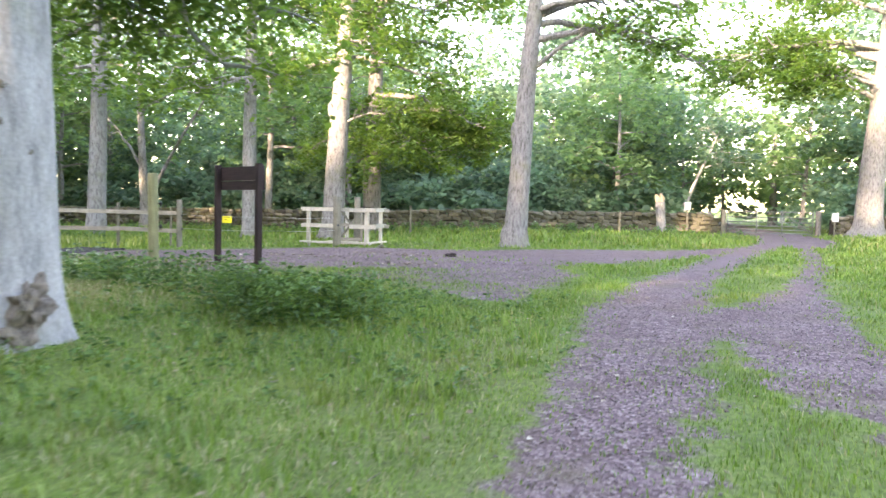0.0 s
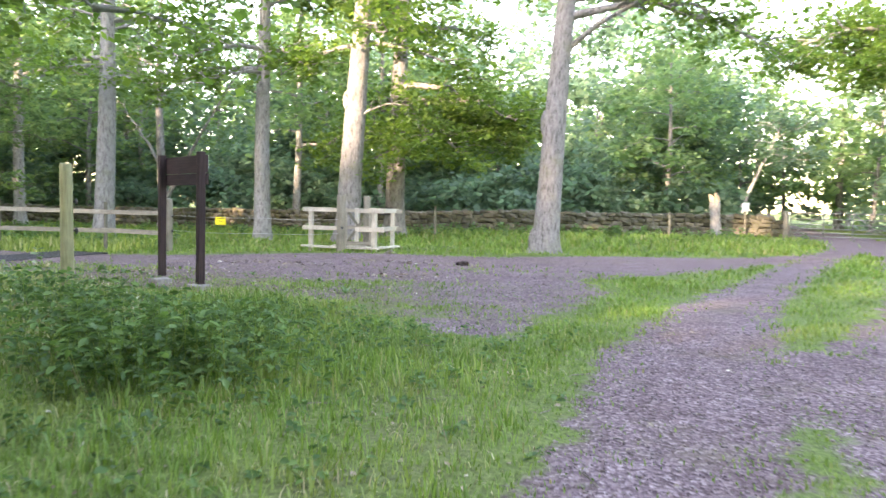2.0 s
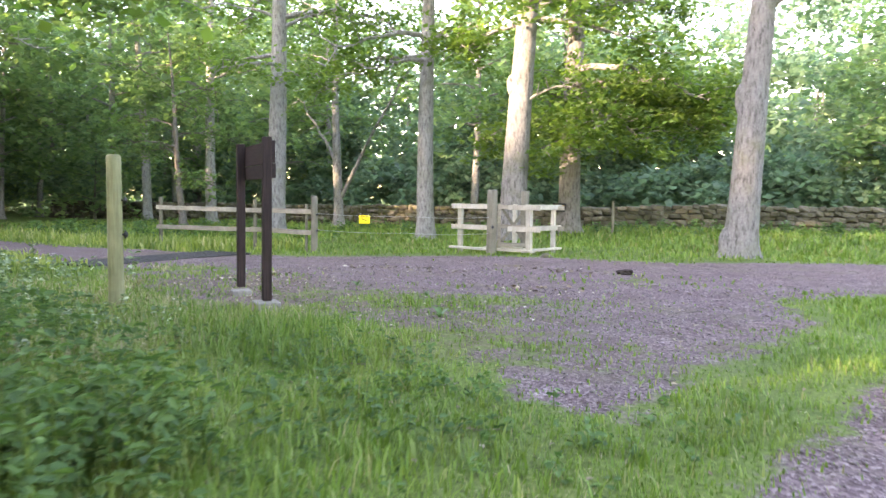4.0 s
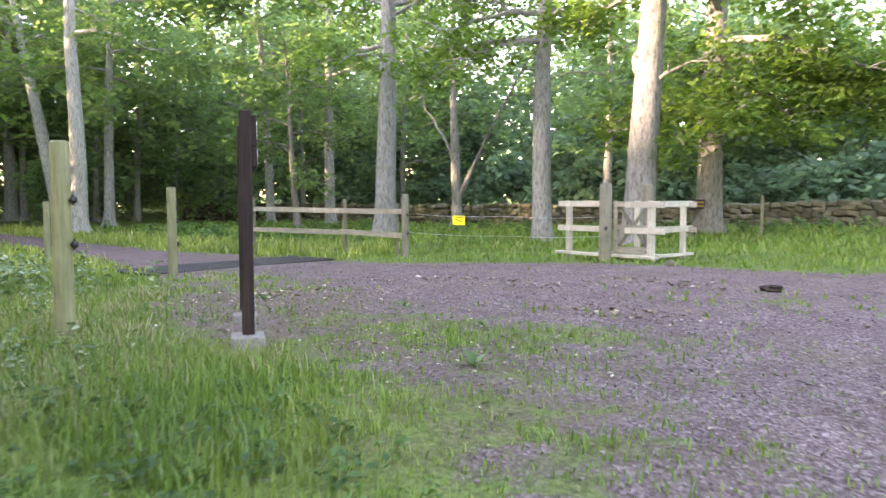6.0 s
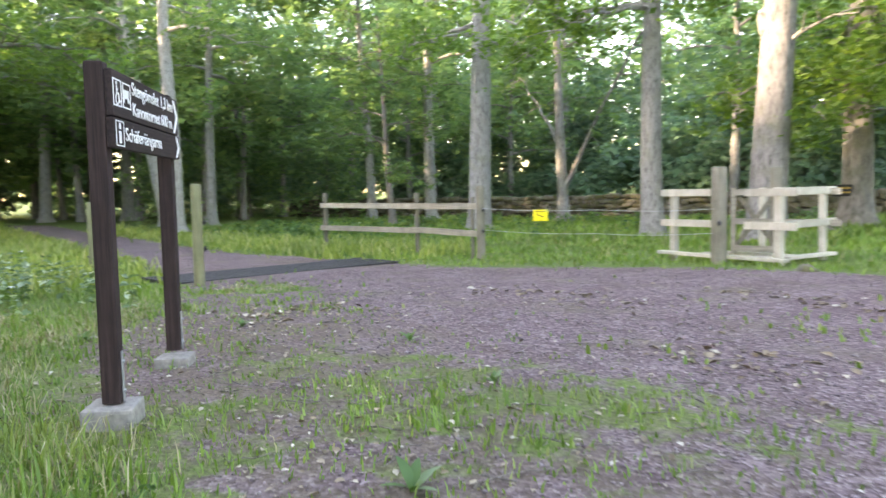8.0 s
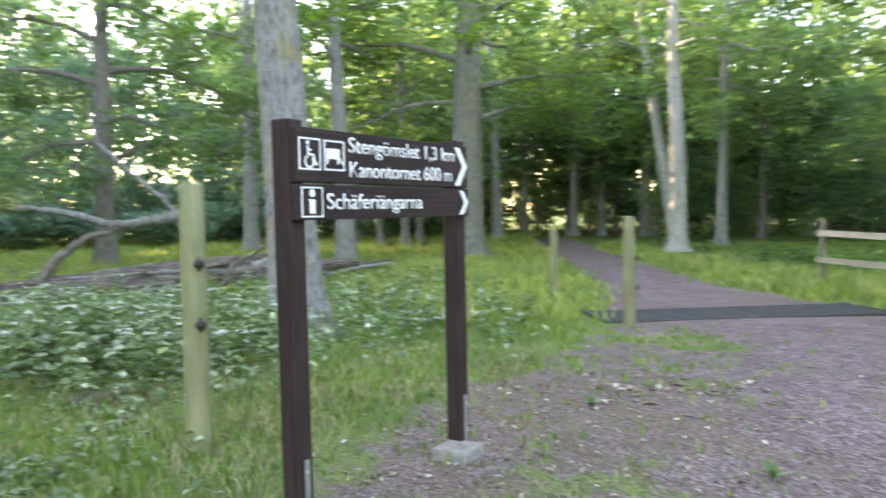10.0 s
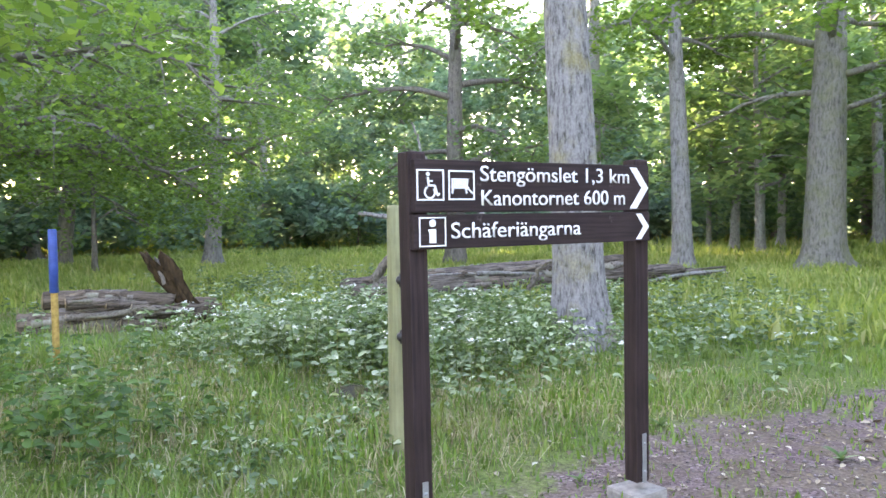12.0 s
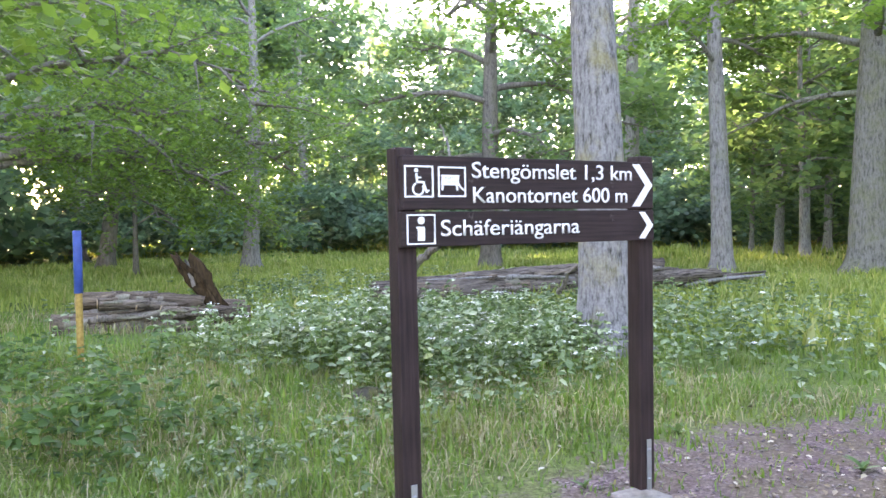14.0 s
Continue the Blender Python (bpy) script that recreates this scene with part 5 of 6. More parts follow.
for k in range(40):
    rgk = np.random.default_rng(60 + k)
    o = rgk.normal(0, 0.16, 4)
    lay = k % 7
    s0 = rgk.uniform(-0.02, 0.82)
    s1 = s0 + rgk.uniform(0.12, 0.42)
    ax, ay, bx, by = -13.9, 9.6, -21.4, 14.7
    log("dead_bough" if k % 3 else "dead_log", "dark fissured dead wood tangled in the weeds" if k % 3 else "grey dead trunk lying in a tangle of brushwood",
        (ax + (bx - ax) * s0, ay + (by - ay) * s0 + o[0], -0.05 + 0.085 * lay), (ax + (bx - ax) * s1, ay + (by - ay) * s1 + 1.6 * o[1], -0.03 + 0.08 * lay + 0.8 * o[2]),
        rgk.uniform(0.03, 0.06) + (0.05 if k % 3 == 0 else 0), 0.035, 70 + k, (TRUNK_BARK, DEAD_BARK, TRUNK_BARK, PALE_BARK, OAK_BARK)[k % 5], lump=0.25, cut=False, rings=14, sides=9)


def rotten_stump():
    """A hollow, broken shell of wood leaning over the pile."""
    rng = np.random.default_rng(5)
    t = thing("rotten_stump", pose(-10.85, 8.25, gz(-10.85, 8.25) - 0.05), "jagged brown rotten hollow stump leaning over the logs", "stump")
    sides, rows = 22, 14
    w = np.linspace(0, 1, rows)
    p = np.stack([0.30 * w ** 1.2, -0.70 * w ** 1.1, 1.16 * w], 1)
    _, sa, sb = frame_dirs(p)
    ang = np.linspace(0, 2 * np.pi, sides, endpoint=False)
    fur = 1 + 0.22 * np.sin(3 * ang + 1) + 0.16 * np.sin(7 * ang) + 0.12 * rng.uniform(-1, 1, sides)
    rim = 1 - 0.14 * np.abs(np.sin(2.5 * ang)) * rng.uniform(0.2, 1.5, sides)
    for nm, k, lab, m in (("shell", 1.0, "", ROT_WOOD), ("hollow", 0.72, "dark rotten hollow", DIRT)):
        g, v = Geo(), []
        for r in range(rows):
            for s in range(sides):
                u = w[r] * rim[s] * (1.0 if k == 1.0 else 0.97)
                c = np.array([np.interp(u, w, p[:, q]) for q in range(3)])
                rad = (0.150 - 0.03 * u + 0.03 * math.sin(9 * u + s)) * fur[s] * k * (1 + 0.12 * rng.uniform(-1, 1))
                v.append(c + rad * (math.cos(ang[s]) * sa[r] + math.sin(ang[s]) * sb[r]))
        f = [(r * sides + s, r * sides + (s + 1) % sides, (r + 1) * sides + (s + 1) % sides, (r + 1) * sides + s) for r in range(rows - 1) for s in range(sides)]
        g.add(v, f)
        part(nm, g, m, t, lab)
    for k in range(14):
        a = k * 0.9
        f = 0.35 + 0.6 * (k / 13)
        e = np.array([np.interp(f, w, p[:, q]) for q in range(3)]) + np.array([math.cos(a) * 0.11, math.sin(a) * 0.11, -0.05])
        s = Geo()
        tube(s, [e, e + np.array([0.03, -0.06, 0.12]), e + np.array([0.05, -0.12, rng.uniform(0.16, 0.30)])], [0.045, 0.035, 0.008], 6, 0.35, rng)
        part("splinter", s, (ROT_WOOD, ROT_WOOD, ROT_WOOD, DEAD_BARK)[k % 4], t)


rotten_stump()


def dead_branch(name, label, pts, r0, material, seed):
    rng = np.random.default_rng(seed)
    pts = np.array(pts, float)
    w = np.linspace(0, len(pts) - 1, 5 * len(pts))
    p = np.stack([np.interp(w, np.arange(len(pts)), pts[:, d]) for d in range(3)], 1) + rng.normal(0, 0.015, (len(w), 3))
    g = Geo()
    tube(g, p - pts[0], r0 * (1 - 0.75 * np.linspace(0, 1, len(w))), 8, 0.1, rng)
    t = thing(name, pose(*pts[0]), label, "branch", "fallen wood")
    part("stem", g, material, t, smooth=True)
    return t


dead_branch("dead_branch", "bare pale dead branch curving up from the fallen wood", [(-14.00, 12.03, 1.50), (-14.00, 11.88, 1.58), (-14.00, 11.71, 1.84), (-13.95, 11.42, 2.08), (-14.00, 10.97, 2.49), (-14.00, 10.67, 2.80), (-14.00, 10.63, 3.09), (-13.95, 10.54, 3.35)], 0.055, PALE_BARK, 1)
dead_branch("dead_branch", "short pale broken fork of a dead branch", [(-14.00, 11.77, 1.73), (-13.95, 11.79, 1.98), (-13.95, 11.82, 2.19)], 0.035, PALE_BARK, 5)
dead_branch("dead_branch", "grey dead bough propped over the fallen wood", [(-13.90, 12.40, 1.45), (-13.90, 12.01, 1.50), (-13.95, 11.55, 1.46), (-14.00, 11.04, 1.37), (-14.00, 10.64, 1.46), (-14.00, 10.12, 1.63), (-14.00, 9.66, 1.69), (-14.00, 9.37, 1.73)], 0.12, OAK_BARK, 2)
dead_branch("dead_branch", "crooked brown dead branch propped on the fallen wood", [(-13.95, 9.59, 0.28), (-14.00, 9.86, 0.72), (-14.00, 10.10, 0.95), (-14.00, 10.47, 1.20), (-14.00, 10.88, 1.32), (-14.00, 11.18, 1.35)], 0.11, DEAD_BARK, 3)
dead_branch("dead_branch", "crooked thin brown dead branch in the weeds", [(-14.3, 12.6, 0.3), (-14.1, 12.9, 0.75), (-13.9, 13.4, 1.0), (-13.8, 13.8, 0.92)], 0.045, DEAD_BARK, 4)

pl = thing("marker_pole", pose(-6.69, 9.80, gz(-6.69, 9.80) - 0.06), "thin marker pole with blue sleeve over faded yellow", "pole")
zp = gz(-6.69, 9.80) - 0.06
for z0, z1, m, nm in ((0.0, 0.917 - zp, YELLOW_PAINT, "lower_pole"), (0.917 - zp, 1.56 - zp, BLUE_PAINT, "blue_sleeve")):
    g = Geo()
    r = 0.034 if z0 == 0 else 0.042
    tube(g, [(0, 0, z0), (0, 0, (z0 + z1) / 2), (0, 0, z1 - 0.01), (0, 0, z1)], [r, r, r, r * 0.9], 14, 0.02, np.random.default_rng(4), cap=True)
    part(nm, g, m, pl, smooth=True)


def boulder(x, y, r, seed, label):
    rng = random.Random(seed)
    bm = bmesh.new()
    bmesh.ops.create_icosphere(bm, subdivisions=3, radius=r)
    off = Vector((seed * 3.1, seed * 1.7, 0))
    for v in bm.verts:
        v.co *= 1 + 0.35 * noise.noise(v.co / r * 1.1 + off) + 0.1 * noise.noise(v.co / r * 3 + off)
        v.co.z *= 0.6
    ob = part("boulder", bm, WALL_STONE, None, smooth=True, at=pose(x, y, gz(x, y) - r * 0.12))
    tagged(ob, label, "stone")


boulder(-7.05, 12.95, 0.20, 3, "low grey stone half sunk in the weeds")
bk = bmesh.new()
bmesh.ops.create_icosphere(bk, subdivisions=3, radius=0.11)
for v in bk.verts:
    v.co = Vector((v.co.x * 1.25, v.co.y * 0.8, v.co.z * 0.55)) * (1 + 0.9 * noise.noise(v.co * 14) + 0.4 * noise.noise(v.co * 40))
tagged(part("soil_clump", bk, DIRT, None, at=pose(-1.87, 21.31, gz(-1.87, 21.31) + 0.02)), "dark clump of damp soil on the gravel", "clump")
boulder(-4.35, 24.1, 0.16, 5, "flat grey stone by the kissing gate")


# ---- grass, weeds and stones ----
def grass_field():
    rng = np.random.default_rng(3)
    out, meadow = Geo(), Geo()
    for (x0, x1, y0, y1, dens, h0, h1, w) in ((-5.5, 5.5, 2.5, 13, 1500, 0.020, 0.070, 0.0044), (-10, 7, 12, 20, 420, 0.03, 0.11, 0.007), (-7, 2, 11.5, 16.5, 520, 0.035, 0.13, 0.0052), (-4, 1, 8.5, 12.5, 260, 0.06, 0.19, 0.005), (-9, 0.5, 5, 12, 200, 0.05, 0.15, 0.007), (-22, 10, 18, 30, 105, 0.05, 0.15, 0.016),
                                        (-20, -5, 2, 18, 215, 0.05, 0.19, 0.009), (-36, -12, -16, 26, 64, 0.14, 0.36, 0.027), (-34, 20, 28, 45, 36, 0.10, 0.28, 0.030), (5, 16, 8, 36, 60, 0.05, 0.14, 0.018), (-5.0, -1.6, 12.6, 14.8, 480, 0.07, 0.24, 0.0055), (-30, -13, -8, 18, 44, 0.20, 0.45, 0.014), (-64, -34, -40, 26, 13, 0.2, 0.5, 0.045)):
        n = int((x1 - x0) * (y1 - y0) * dens)
        x, y = rng.uniform(x0, x1, n), rng.uniform(y0, y1, n)
        # tufts: blades gather round nearby centres
        nt = max(8, n // 14)
        tx, ty = rng.uniform(x0, x1, nt), rng.uniform(y0, y1, nt)
        pick = rng.integers(0, nt, n)
        tuft = rng.uniform(0, 1, n) < 0.6
        wide = 0.035 + 4 * w
        x = np.where(tuft, tx[pick] + rng.normal(0, wide, n), x)
        y = np.where(tuft, ty[pick] + rng.normal(0, wide, n), y)
        g = gravel(x, y)
        patch = 0.5 + 0.5 * np.sin(1.3 * x + 2 * np.sin(0.9 * y)) * np.sin(1.1 * y + 1.7 * np.sin(0.7 * x))
        blot = 0.5 + 0.5 * np.sin(5.3 * x + 3 * np.sin(4.1 * y)) * np.sin(4.7 * y + 2.2 * np.sin(3.3 * x))
        keep = rng.uniform(0, 1, n) < np.clip((1 - g) * 1.1 + 0.25 * (blot - 0.55), 0.02, 1) * np.where(g > 0.97, 0.02 + 0.25 * (blot > 0.86), 1.0) * (0.55 + 0.45 * patch)
        keep &= ((x + 8.8) ** 2 + (y - 7.3) ** 2 > 3.6) | (rng.uniform(0, 1, n) < 0.3)
        keep &= (x + 6.6) ** 2 + (y - 10.0) ** 2 > 0.16
        x, y, patch, g = x[keep], y[keep], patch[keep], g[keep]
        n = len(x)
        h = rng.uniform(h0, h1, n) * (0.5 + 0.55 * patch + 0.45 * blot[keep]) * (1.0 - 0.42 * np.clip(g * 1.6, 0, 1))
        a = rng.uniform(0, 6.283, n)
        lean = rng.uniform(0.15, 0.75, n)
        dx, dy = np.cos(a), np.sin(a)
        sx, sy = -dy * w * rng.uniform(0.6, 1.3, n), dx * w * rng.uniform(0.6, 1.3, n)
        z = gh(x, y) - 0.01
        b1 = np.stack([x - sx, y - sy, z], 1)
        b2 = np.stack([x + sx, y + sy, z], 1)
        m = np.stack([x + dx * h * lean * 0.35, y + dy * h * lean * 0.35, z + h * 0.6], 1)
        so = np.stack([sx, sy, np.zeros(n)], 1) * 0.8
        tip = np.stack([x + dx * h * lean, y + dy * h * lean, z + h * (1.0 - 0.25 * lean)], 1)
        v = np.stack([b1, b2, m + so, m - so, tip], 1).reshape(-1, 3)
        k = np.arange(n)[:, None] * 5
        f = np.concatenate([k + np.array([[0, 1, 2, 3]]), np.column_stack([k + np.array([[3, 2, 4]]), -np.ones((n, 1), int)])])
        (meadow if x1 <= -12 else out).add(v, f)
    tagged(new("meadow_grass", meadow.mesh("meadow_grass", MEADOW)), "tall yellowish meadow grass of the glade", "grass", kind="stuff")
    tagged(new("grass", out.mesh("grass", GRASS)), "short green grass with dry straw in between", "grass", kind="stuff")


grass_field()


def weed_patch(name, label, blobs, count, h0, h1, leaf, seed, white=0.0, material=None, wide=0.30):
    """Leafy weeds: thin stems with tiers of leaves; white: share with pale flower heads."""
    rng = np.random.default_rng(seed)
    lv, st, fl = Geo(), Geo(), Geo()
    pts, al = [], []
    heads = []
    for k in range(count):
        bx, by, br, bs = blobs[rng.integers(len(blobs))]
        x, y = bx + rng.normal(0, br), by + rng.normal(0, bs)
        if gravel(np.array([x]), np.array([y]))[0] > 0.5 or (x + 8.6) ** 2 + (y - 7.7) ** 2 < 2.6:
            continue
        h = rng.uniform(h0, h1)
        z = gz(x, y)
        e = np.array([x + rng.normal(0, 0.08), y + rng.normal(0, 0.08), z + h])
        b = np.array([x, y, z - 0.02])
        tube(st, [b, (b + e) / 2, e], [0.005, 0.004, 0.002], 3)
        tiers = max(3, int(h / 0.09))
        for q in range(tiers):
            f = 0.2 + 0.8 * (q + 1) / tiers
            c = b + (e - b) * f
            for s in range(3):
                a = rng.uniform(0, 6.283)
                o = np.array([math.cos(a), math.sin(a), rng.uniform(-0.35, 0.15)])
                pts.append(c + o * leaf * 0.6)
                al.append(o)
        if rng.uniform() < white:
            heads.append(e + np.array([0, 0, 0.02]))
    leaves(lv, np.array(pts), leaf, rng, up=1.0, wide=wide, folded=True, along=np.array(al) * 1.2)
    t = thing(name, pose(0, 0, 0), label, "weeds", kind="stuff")
    part("leaves", lv, material or WEED_LEAF, t)
    part("stems", st, GRASS, t)
    if heads:
        hp = np.array(heads)
        hp = (hp[:, None, :] + rng.normal(0, 1, (len(hp), 14, 3)) * np.array([0.035, 0.035, 0.008])).reshape(-1, 3)
        leaves(fl, hp, 0.026, rng, up=2.0, wide=0.5)
        part("flower_heads", fl, PETAL, t, "white flat flower heads")


weed_patch("nettle_patch", "dark green nettle patch in the grass", [(-1.25, 10.3, 0.35, 0.4), (-1.8, 10.0, 0.35, 0.4), (-2.1, 10.6, 0.35, 0.4), (-1.5, 10.6, 0.35, 0.35), (-2.9, 11.2, 0.6, 0.5)], 360, 0.12, 0.52, 0.072, 1, material=NETTLE_LEAF, wide=0.24)
weed_patch("weed_patch", "pale-leaved ground elder and weeds with white flower heads", [(-8.6, 12.6, 1.0, 1.1), (-9.8, 11.0, 1.2, 1.2), (-11.0, 12.6, 1.2, 1.2), (-9.0, 11.6, 0.8, 0.8), (-10.0, 13.6, 1.0, 0.6)], 1150, 0.18, 0.55, 0.080, 2, 0.16)
weed_patch("weed_patch", "taller ragged weeds with white flower heads", [(-9.0, 12.0, 0.7, 0.5), (-8.3, 12.7, 0.5, 0.5), (-10.2, 11.6, 0.8, 0.6), (-9.9, 13.0, 0.6, 0.5)], 210, 0.40, 0.78, 0.085, 12, 0.3)
weed_patch("nettle_patch", "upright pale green nettles in the grass", [(-4.70, 12.00, 0.45, 0.35), (-5.78, 10.16, 0.5, 0.5)], 110, 0.22, 0.48, 0.085, 8, material=NETTLE_LEAF)
weed_patch("weed_patch", "low broad-leaved weeds among the verge grass", [(-0.8, 8.6, 0.9, 1.2), (-2.2, 7.6, 1.2, 1.4), (-0.4, 11.6, 0.7, 0.9), (-1.8, 12.6, 1.0, 0.7), (-3.2, 13.2, 0.8, 0.6)], 420, 0.04, 0.14, 0.050, 31, material=NETTLE_LEAF)
weed_patch("weed_patch", "low leafy weeds below the sign", [(-6.0, 11.2, 0.8, 0.9), (-5.6, 9.8, 0.9, 0.8), (-6.8, 13.6, 0.6, 0.5), (-5.2, 13.3, 0.5, 0.5)], 250, 0.06, 0.18, 0.060, 3)
weed_patch("weed_patch", "tall weeds at the edge of the glade", [(-15, 6.5, 2.0, 1.6), (-12.6, 11.8, 0.9, 0.7), (-14.5, 13.5, 1.4, 0.8), (-13, 16.0, 1.8, 0.8), (-20, 6, 2.5, 3), (-19, 13.5, 2.5, 1.5)], 800, 0.2, 0.5, 0.10, 4, 0.12)
weed_patch("weed_patch", "low weeds along the fence and the wall", [(-22, 28, 4, 1.2), (-10, 38, 5, 2.0), (0, 42, 5, 1.2), (-24, 36, 5, 2)], 420, 0.2, 0.5, 0.14, 5, 0.02, material=NETTLE_LEAF)


def dry_grass():
    """Bent straw blades and old stalks among the green."""
    rng = np.random.default_rng(14)
    g = Geo()
    for x0, x1, y0, y1, n, h0, h1, w in ((-8.5, -3.0, 9.5, 14.8, 11000, 0.05, 0.20, 0.0035), (-10, -6, 13, 19, 4000, 0.05, 0.18, 0.005), (-24, -9, 1, 14, 8000, 0.08, 0.32, 0.008), (-5, 0.6, 4, 12, 5000, 0.03, 0.10, 0.0035), (0.3, 5, 3, 14, 2500, 0.02, 0.06, 0.0035)):
        cl = max(5, n // 40)
        k = rng.integers(0, cl, n)
        x, y = rng.uniform(x0, x1, cl)[k] + rng.normal(0, 0.22, n), rng.uniform(y0, y1, cl)[k] + rng.normal(0, 0.22, n)
        ok = gravel(x, y) < 0.4
        x, y = x[ok], y[ok]
        m = len(x)
        h, a, lean = rng.uniform(h0, h1, m), rng.uniform(0, 6.283, m), rng.uniform(0.3, 1.5, m)
        dx, dy = np.cos(a), np.sin(a)
        z = gh(x, y) - 0.01
        so = np.stack([-dy * w, dx * w, np.zeros(m)], 1)
        b = np.stack([x, y, z], 1)
        c = b + np.stack([dx * h * lean * 0.4, dy * h * lean * 0.4, h * 0.6], 1)
        tip = b + np.stack([dx * h * lean, dy * h * lean, h * np.clip(1.05 - 0.4 * lean, 0.3, 1)], 1)
        v = np.stack([b - so, b + so, c + so * 0.8, c - so * 0.8, tip], 1).reshape(-1, 3)
        i = np.arange(m)[:, None] * 5
        g.add(v, np.concatenate([i + np.array([[0, 1, 2, 3]]), np.column_stack([i + np.array([[3, 2, 4]]), -np.ones((m, 1), int)])]))
    tagged(new("dry_grass", g.mesh("dry_grass", STRAW)), "bent straw-coloured dry grass among the green", "grass", kind="stuff")


dry_grass()


def sprig(x, y, n, size, seed):
    """A small broad-leaved plant: a rosette of upright leaves."""
    rng = np.random.default_rng(seed)
    t = thing("broadleaf_sprig", pose(x, y, gz(x, y)), "small bright green broad-leaved plant in the gravel", "plant", "sprigs in the gravel")
    for k in range(n):
        a, up = k * 2.4 + rng.uniform(-0.3, 0.3), rng.uniform(0.5, 1.3)
        o, s = np.array([math.cos(a), math.sin(a), 0]), np.array([-math.sin(a), math.cos(a), 0])
        ln = size * rng.uniform(0.7, 1.2)
        g, v = Geo(), []
        for q in range(6):
            w = q / 5
            c = o * ln * (0.25 * w + 0.5 * w * w / up) + np.array([0, 0, ln * up * (w - 0.35 * w * w)])
            hw = ln * 0.17 * math.sin(math.pi * (0.08 + 0.9 * w)) ** 0.8
            v += [c - s * hw, c - np.array([0, 0, 0.12 * hw]), c + s * hw]
        g.add(v, [(q * 3 + m, q * 3 + m + 1, q * 3 + m + 4, q * 3 + m + 3) for q in range(5) for m in range(2)])
        part("leaf", g, WEED_LEAF if k % 3 == 0 else NETTLE_LEAF, t)


for k, (x, y) in enumerate(((-5.41, 15.41), (-6.91, 15.71), (-6.34, 16.88), (-3.2, 16.9), (-4.6, 17.4), (-2.2, 15.4))):
    sprig(x, y, 6 + k % 4, 0.09 + 0.02 * (k % 3), 700 + k)


def loose_stones():
    rng = np.random.default_rng(9)
    g = Geo()
    base = np.array([(1, 0, 0), (-1, 0, 0), (0, 1, 0), (0, -1, 0), (0, 0, 1), (0, 0, -1)], float)
    tri = np.array([(0, 2, 4), (2, 1, 4), (1, 3, 4), (3, 0, 4), (2, 0, 5), (1, 2, 5), (3, 1, 5), (0, 3, 5)])
    for x0, x1, y0, y1, n, s0, s1 in ((0.2, 5, 2.5, 14, 13000, 0.007, 0.019), (-8, 2, 12.5, 20, 10000, 0.007, 0.022), (-12, 2, 18, 24, 3000, 0.010, 0.024)):
        x, y = rng.uniform(x0, x1, n), rng.uniform(y0, y1, n)
        k = gravel(x, y) > rng.uniform(0.3, 0.9, n)
        x, y = x[k], y[k]
        n = len(x)
        s = (s0 + (s1 - s0) * rng.uniform(0, 1, n) ** 2.5)[:, None, None]
        a = rng.uniform(0, 6.283, n)
        v = base[None] * rng.uniform(0.6, 1.3, (n, 6, 1)) * np.array([1, 0.8, 0.55]) * s
        ca, sa = np.cos(a)[:, None], np.sin(a)[:, None]
        v = np.stack([v[:, :, 0] * ca - v[:, :, 1] * sa + x[:, None], v[:, :, 0] * sa + v[:, :, 1] * ca + y[:, None], v[:, :, 2] + (gh(x, y) + 0.3 * s[:, 0, 0])[:, None]], -1)
        g.add(v.reshape(-1, 3), (np.arange(n)[:, None, None] * 6 + tri[None]).reshape(-1, 3))
    tagged(new("gravel_stones", g.mesh("gravel_stones", GRAVEL)), "loose grey and purplish gravel stones on the track", "gravel", kind="stuff")


loose_stones()


def litter():
    """Pale dead leaves, bark chips and twigs on the gravel and the grass."""
    rng = np.random.default_rng(21)
    g = Geo()
    for cx, cy, sx, sy, n, s in ((-4.5, 17.0, 3.0, 2.2, 520, 0.045), (-6.2, 16.7, 1.3, 0.8, 320, 0.038), (-3.6, 15.7, 1.6, 0.9, 260, 0.036), (-3.0, 15.5, 1.5, 0.8, 220, 0.04), (0.5, 8.5, 1.6, 3.0, 260, 0.04), (-6.8, 17.6, 0.5, 0.4, 60, 0.08), (-5.6, 20.2, 0.8, 0.25, 70, 0.08), (-2.4, 18.6, 0.4, 0.3, 50, 0.07), (-3.0, 21.4, 0.9, 0.2, 60, 0.08)):
        x, y = rng.normal(cx, sx, n), rng.normal(cy, sy, n)
        leaves(g, np.stack([x, y, gh(x, y) + 0.012], 1), s, rng, up=2.5, wide=0.30, folded=True)
    tagged(new("leaf_litter", g.mesh("leaf_litter", LITTER)), "pale dry leaves and wood chips strewn on the gravel", "leaf litter", kind="stuff")


litter()


def fallen_twigs():
    rng = np.random.default_rng(33)
    g = Geo()
    for cx, cy, sx, sy, n in ((-5.5, 17.2, 2.6, 1.6, 110), (-3.0, 15.6, 1.6, 0.8, 60), (-1.0, 17.5, 1.6, 2.0, 40), (0.8, 9.0, 1.5, 3.0, 40)):
        for _ in range(n):
            x, y, a, ln = rng.normal(cx, sx), rng.normal(cy, sy), rng.uniform(0, 6.28), rng.uniform(0.06, 0.28)
            p = np.array([(x + math.cos(a) * ln * s + rng.normal(0, 0.008), y + math.sin(a) * ln * s + rng.normal(0, 0.008), gz(x, y) + 0.012 + rng.uniform(0, 0.012)) for s in (0, 0.35, 0.7, 1)])
            tube(g, p, [0.005, 0.0045, 0.004, 0.002], 4)
    tagged(new("fallen_twigs", g.mesh("fallen_twigs", DEAD_BARK)), "small dark twigs strewn on the gravel", "twigs", kind="stuff")


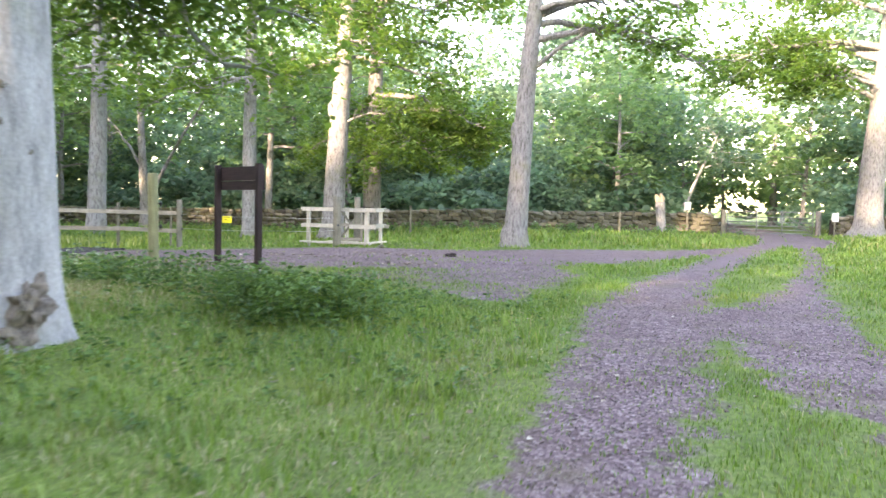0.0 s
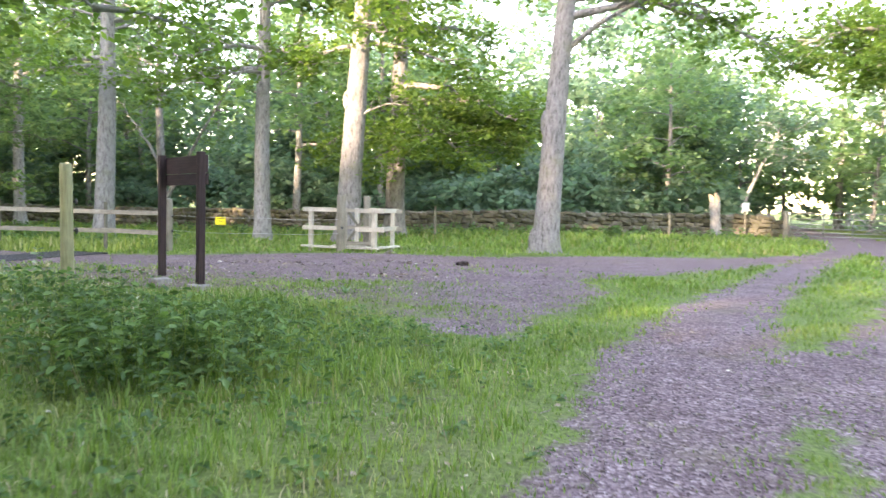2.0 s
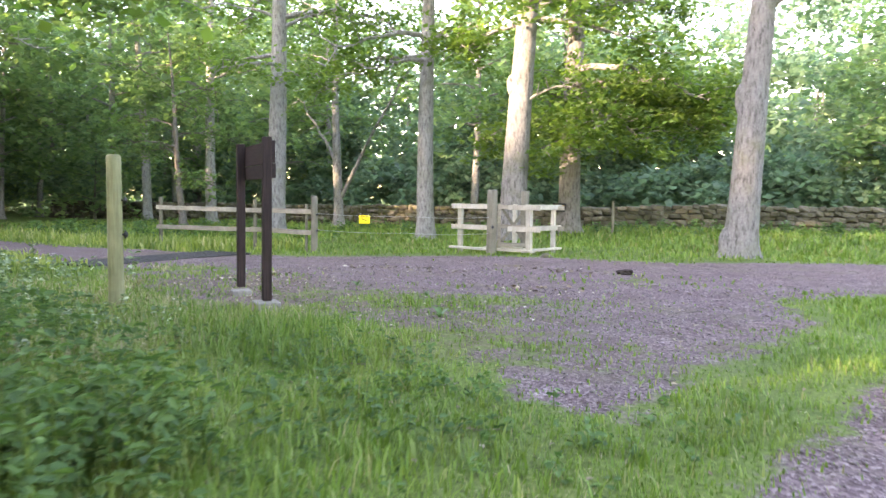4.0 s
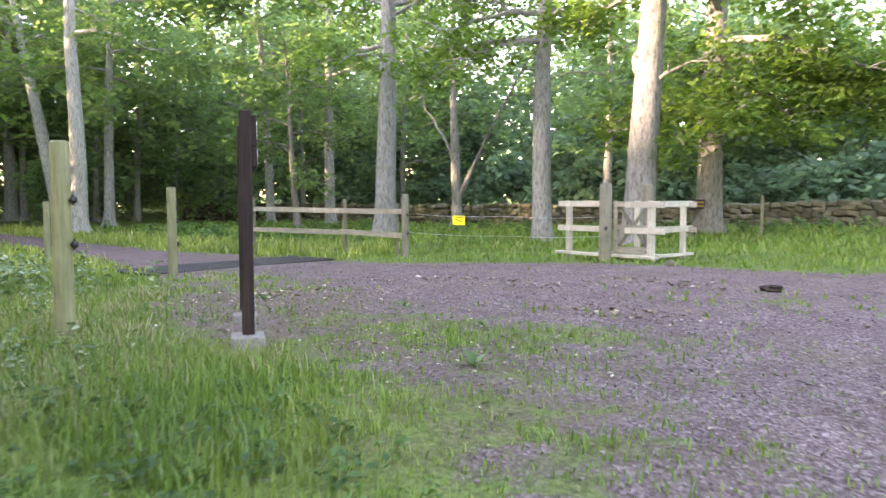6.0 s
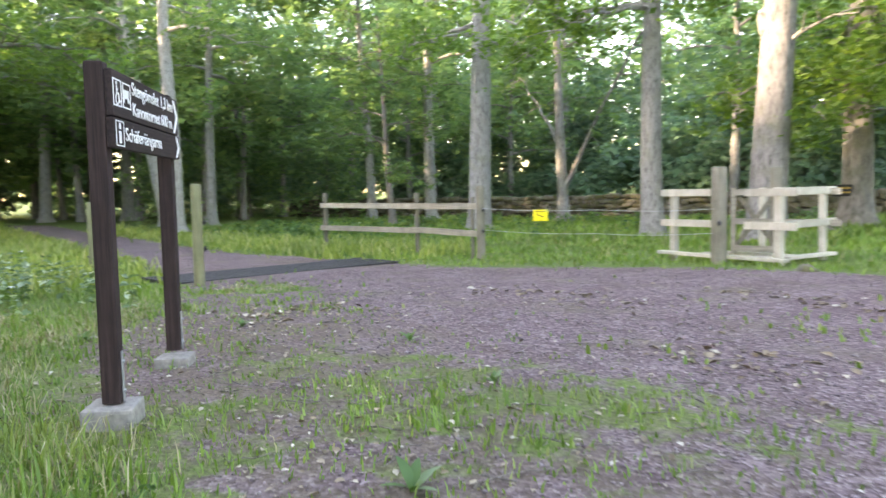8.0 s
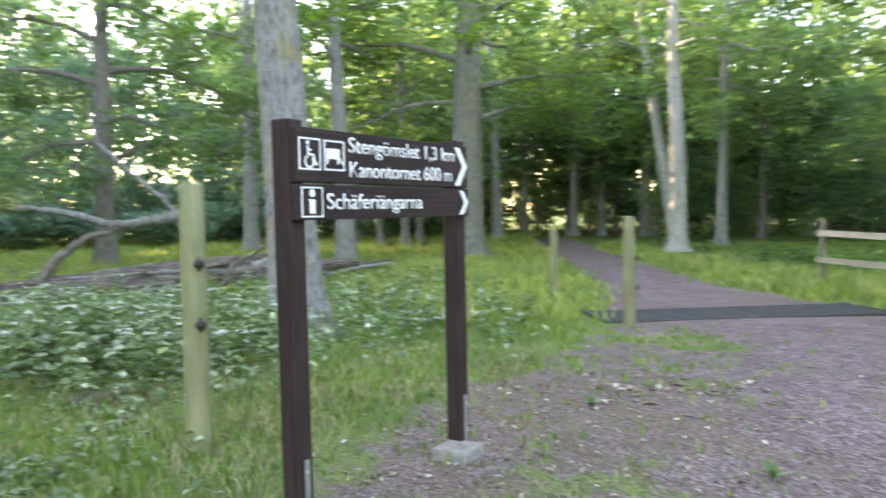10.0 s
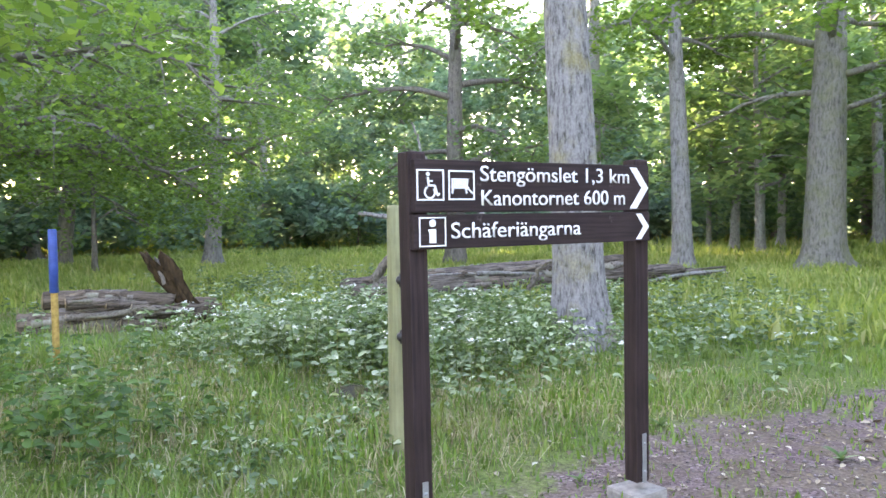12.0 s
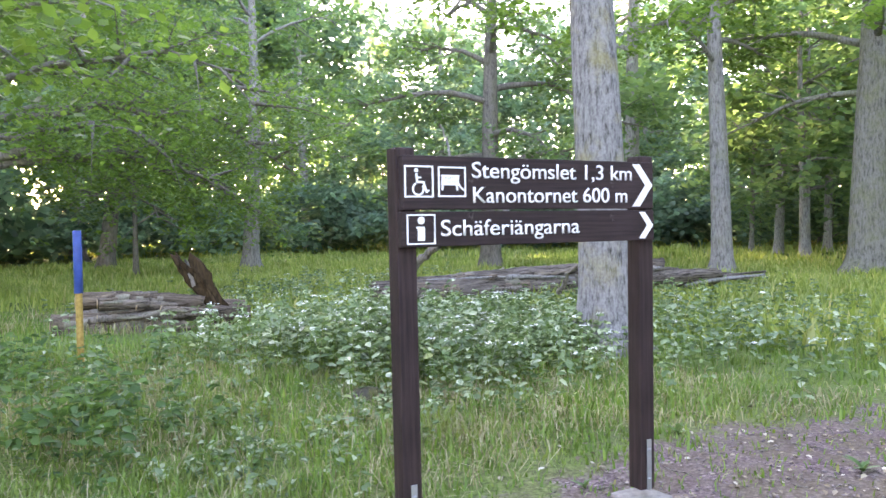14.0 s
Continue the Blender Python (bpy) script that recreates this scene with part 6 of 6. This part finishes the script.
fallen_twigs()

def broken_stump():
    """A snapped tree stub by the wall, pale where it broke."""
    rng = np.random.default_rng(61)
    t = thing("broken_stump", pose(5.25, 44.7, gz(5.25, 44.7) - 0.1), "snapped grey tree stump with a pale broken top by the wall", "stump")
    g = Geo()
    zs = np.array([0, 0.15, 0.5, 1.0, 1.5, 1.8])
    tube(g, np.stack([-0.06 * zs, 0 * zs, zs], 1), [0.38, 0.29, 0.24, 0.22, 0.24, 0.20], 16, 0.10, rng, cap=True)
    part("stem", g, OAK_BARK, t, smooth=True)
    for k in range(6):
        a = k * 1.05
        h = Geo()
        o = np.array([-0.11 + 0.15 * math.cos(a), 0.15 * math.sin(a), 1.72])
        tube(h, [o, o + np.array([-0.03, 0, 0.2]), o + np.array([-0.10, 0, rng.uniform(0.3, 0.5)])], [0.10, 0.08, 0.015], 7, 0.2, rng)
        part("splinter", h, CUT_WOOD, t, "pale splintered wood")


broken_stump()
for k, (x, y, tx, h) in enumerate(((6.7, 52.0, 2.6, 6.5), (4.6, 54.0, -0.8, 7.0))):
    make_tree("young_tree", "thin leaning pale-stemmed tree beyond the wall", x, y, h, 0.15, BIRCH_BARK, HAZED_EDGE_LEAF, 640 + k, (tx, 0.2), 3.4, 2.2, 8, 50, 0.26)

# ---- dry stone wall ----
def wall_line(x):
    return float(np.interp(x, [-50, -30, -14, -4, 8.1], [39.5, 43.0, 44.0, 45.8, 46.0]))


def stone_mesh(seed):
    bm = bmesh.new()
    bmesh.ops.create_cube(bm, size=1.0)
    bmesh.ops.bevel(bm, geom=bm.edges[:], offset=0.16, segments=1, affect="EDGES")
    off = Vector((seed * 2.3, seed * 5.1, seed))
    for v in bm.verts:
        v.co *= 1 + 0.3 * noise.noise(v.co * 1.7 + off)
    me = bpy.data.meshes.new("stone")
    bm.to_mesh(me)
    bm.free()
    me.materials.append(WALL_STONE)
    return me


def stone_wall(name, label, x0, x1, line, singles):
    rng = random.Random(12)
    t = thing(name, pose(0, 0, 0), label, "wall", kind="structure")
    shapes = [stone_mesh(k) for k in range(6)]
    rest = Geo()
    core = Geo()
    xs = np.arange(x0, x1 + 0.01, 2.0)
    for a, b in zip(xs[:-1], xs[1:]):
        za = gz(a, line(a))
        v = [(a, line(a) - 0.12, za - .2), (b, line(b) - 0.12, za - .2), (b, line(b) + 0.25, za - .2), (a, line(a) + 0.25, za - .2),
             (a, line(a) - 0.10, za + .85), (b, line(b) - 0.10, za + .85), (b, line(b) + 0.2, za + .85), (a, line(a) + 0.2, za + .85)]
        core.add(v, [(0, 1, 5, 4), (1, 2, 6, 5), (2, 3, 7, 6), (3, 0, 4, 7), (4, 5, 6, 7)])
    part("rubble_core", core, DIRT, t)
    n = 0
    for course in range(5):
        x = x0 + rng.uniform(0, 0.3)
        while x < x1:
            w = rng.uniform(0.28, 0.62)
            y = line(x)
            z = gz(x, y) + 0.11 + course * 0.21 + rng.uniform(-0.04, 0.04)
            m = pose(x + w / 2, y - 0.12 + course * 0.02 + rng.uniform(-0.06, 0.06), z, rng.uniform(-8, 8), rng.uniform(-9, 9), rng.uniform(-10, 10)) @ Matrix.Diagonal((w * 1.02, rng.uniform(0.34, 0.5), rng.uniform(0.19, 0.27), 1))
            me = shapes[rng.randrange(6)]
            if singles[0] < x < singles[1] and n < 300:
                ob = new("stone", me)
                ob.parent = t
                ob.matrix_basis = m
                n += 1
            else:
                co = np.array([(m @ v.co)[:] for v in me.vertices])
                for p in me.polygons:
                    ids = list(p.vertices)
                    for q in range(1, len(ids) - 1):
                        rest.f.append(np.array([[rest.n + ids[0], rest.n + ids[q], rest.n + ids[q + 1], -1]]))
                rest.v.append(co)
                rest.n += len(co)
            x += w * 0.96
    if rest.v:
        tagged(part("stones", rest, WALL_STONE, t), kind="stuff")
    return t


stone_wall("stone_wall", "low mossy dry stone wall along the wood", -44, 8.0, wall_line, (-14, 8))
stone_wall("stone_wall", "low mossy dry stone wall beside the gate", 13.4, 26, lambda x: 43.9 + 0.05 * x, (0, 0))
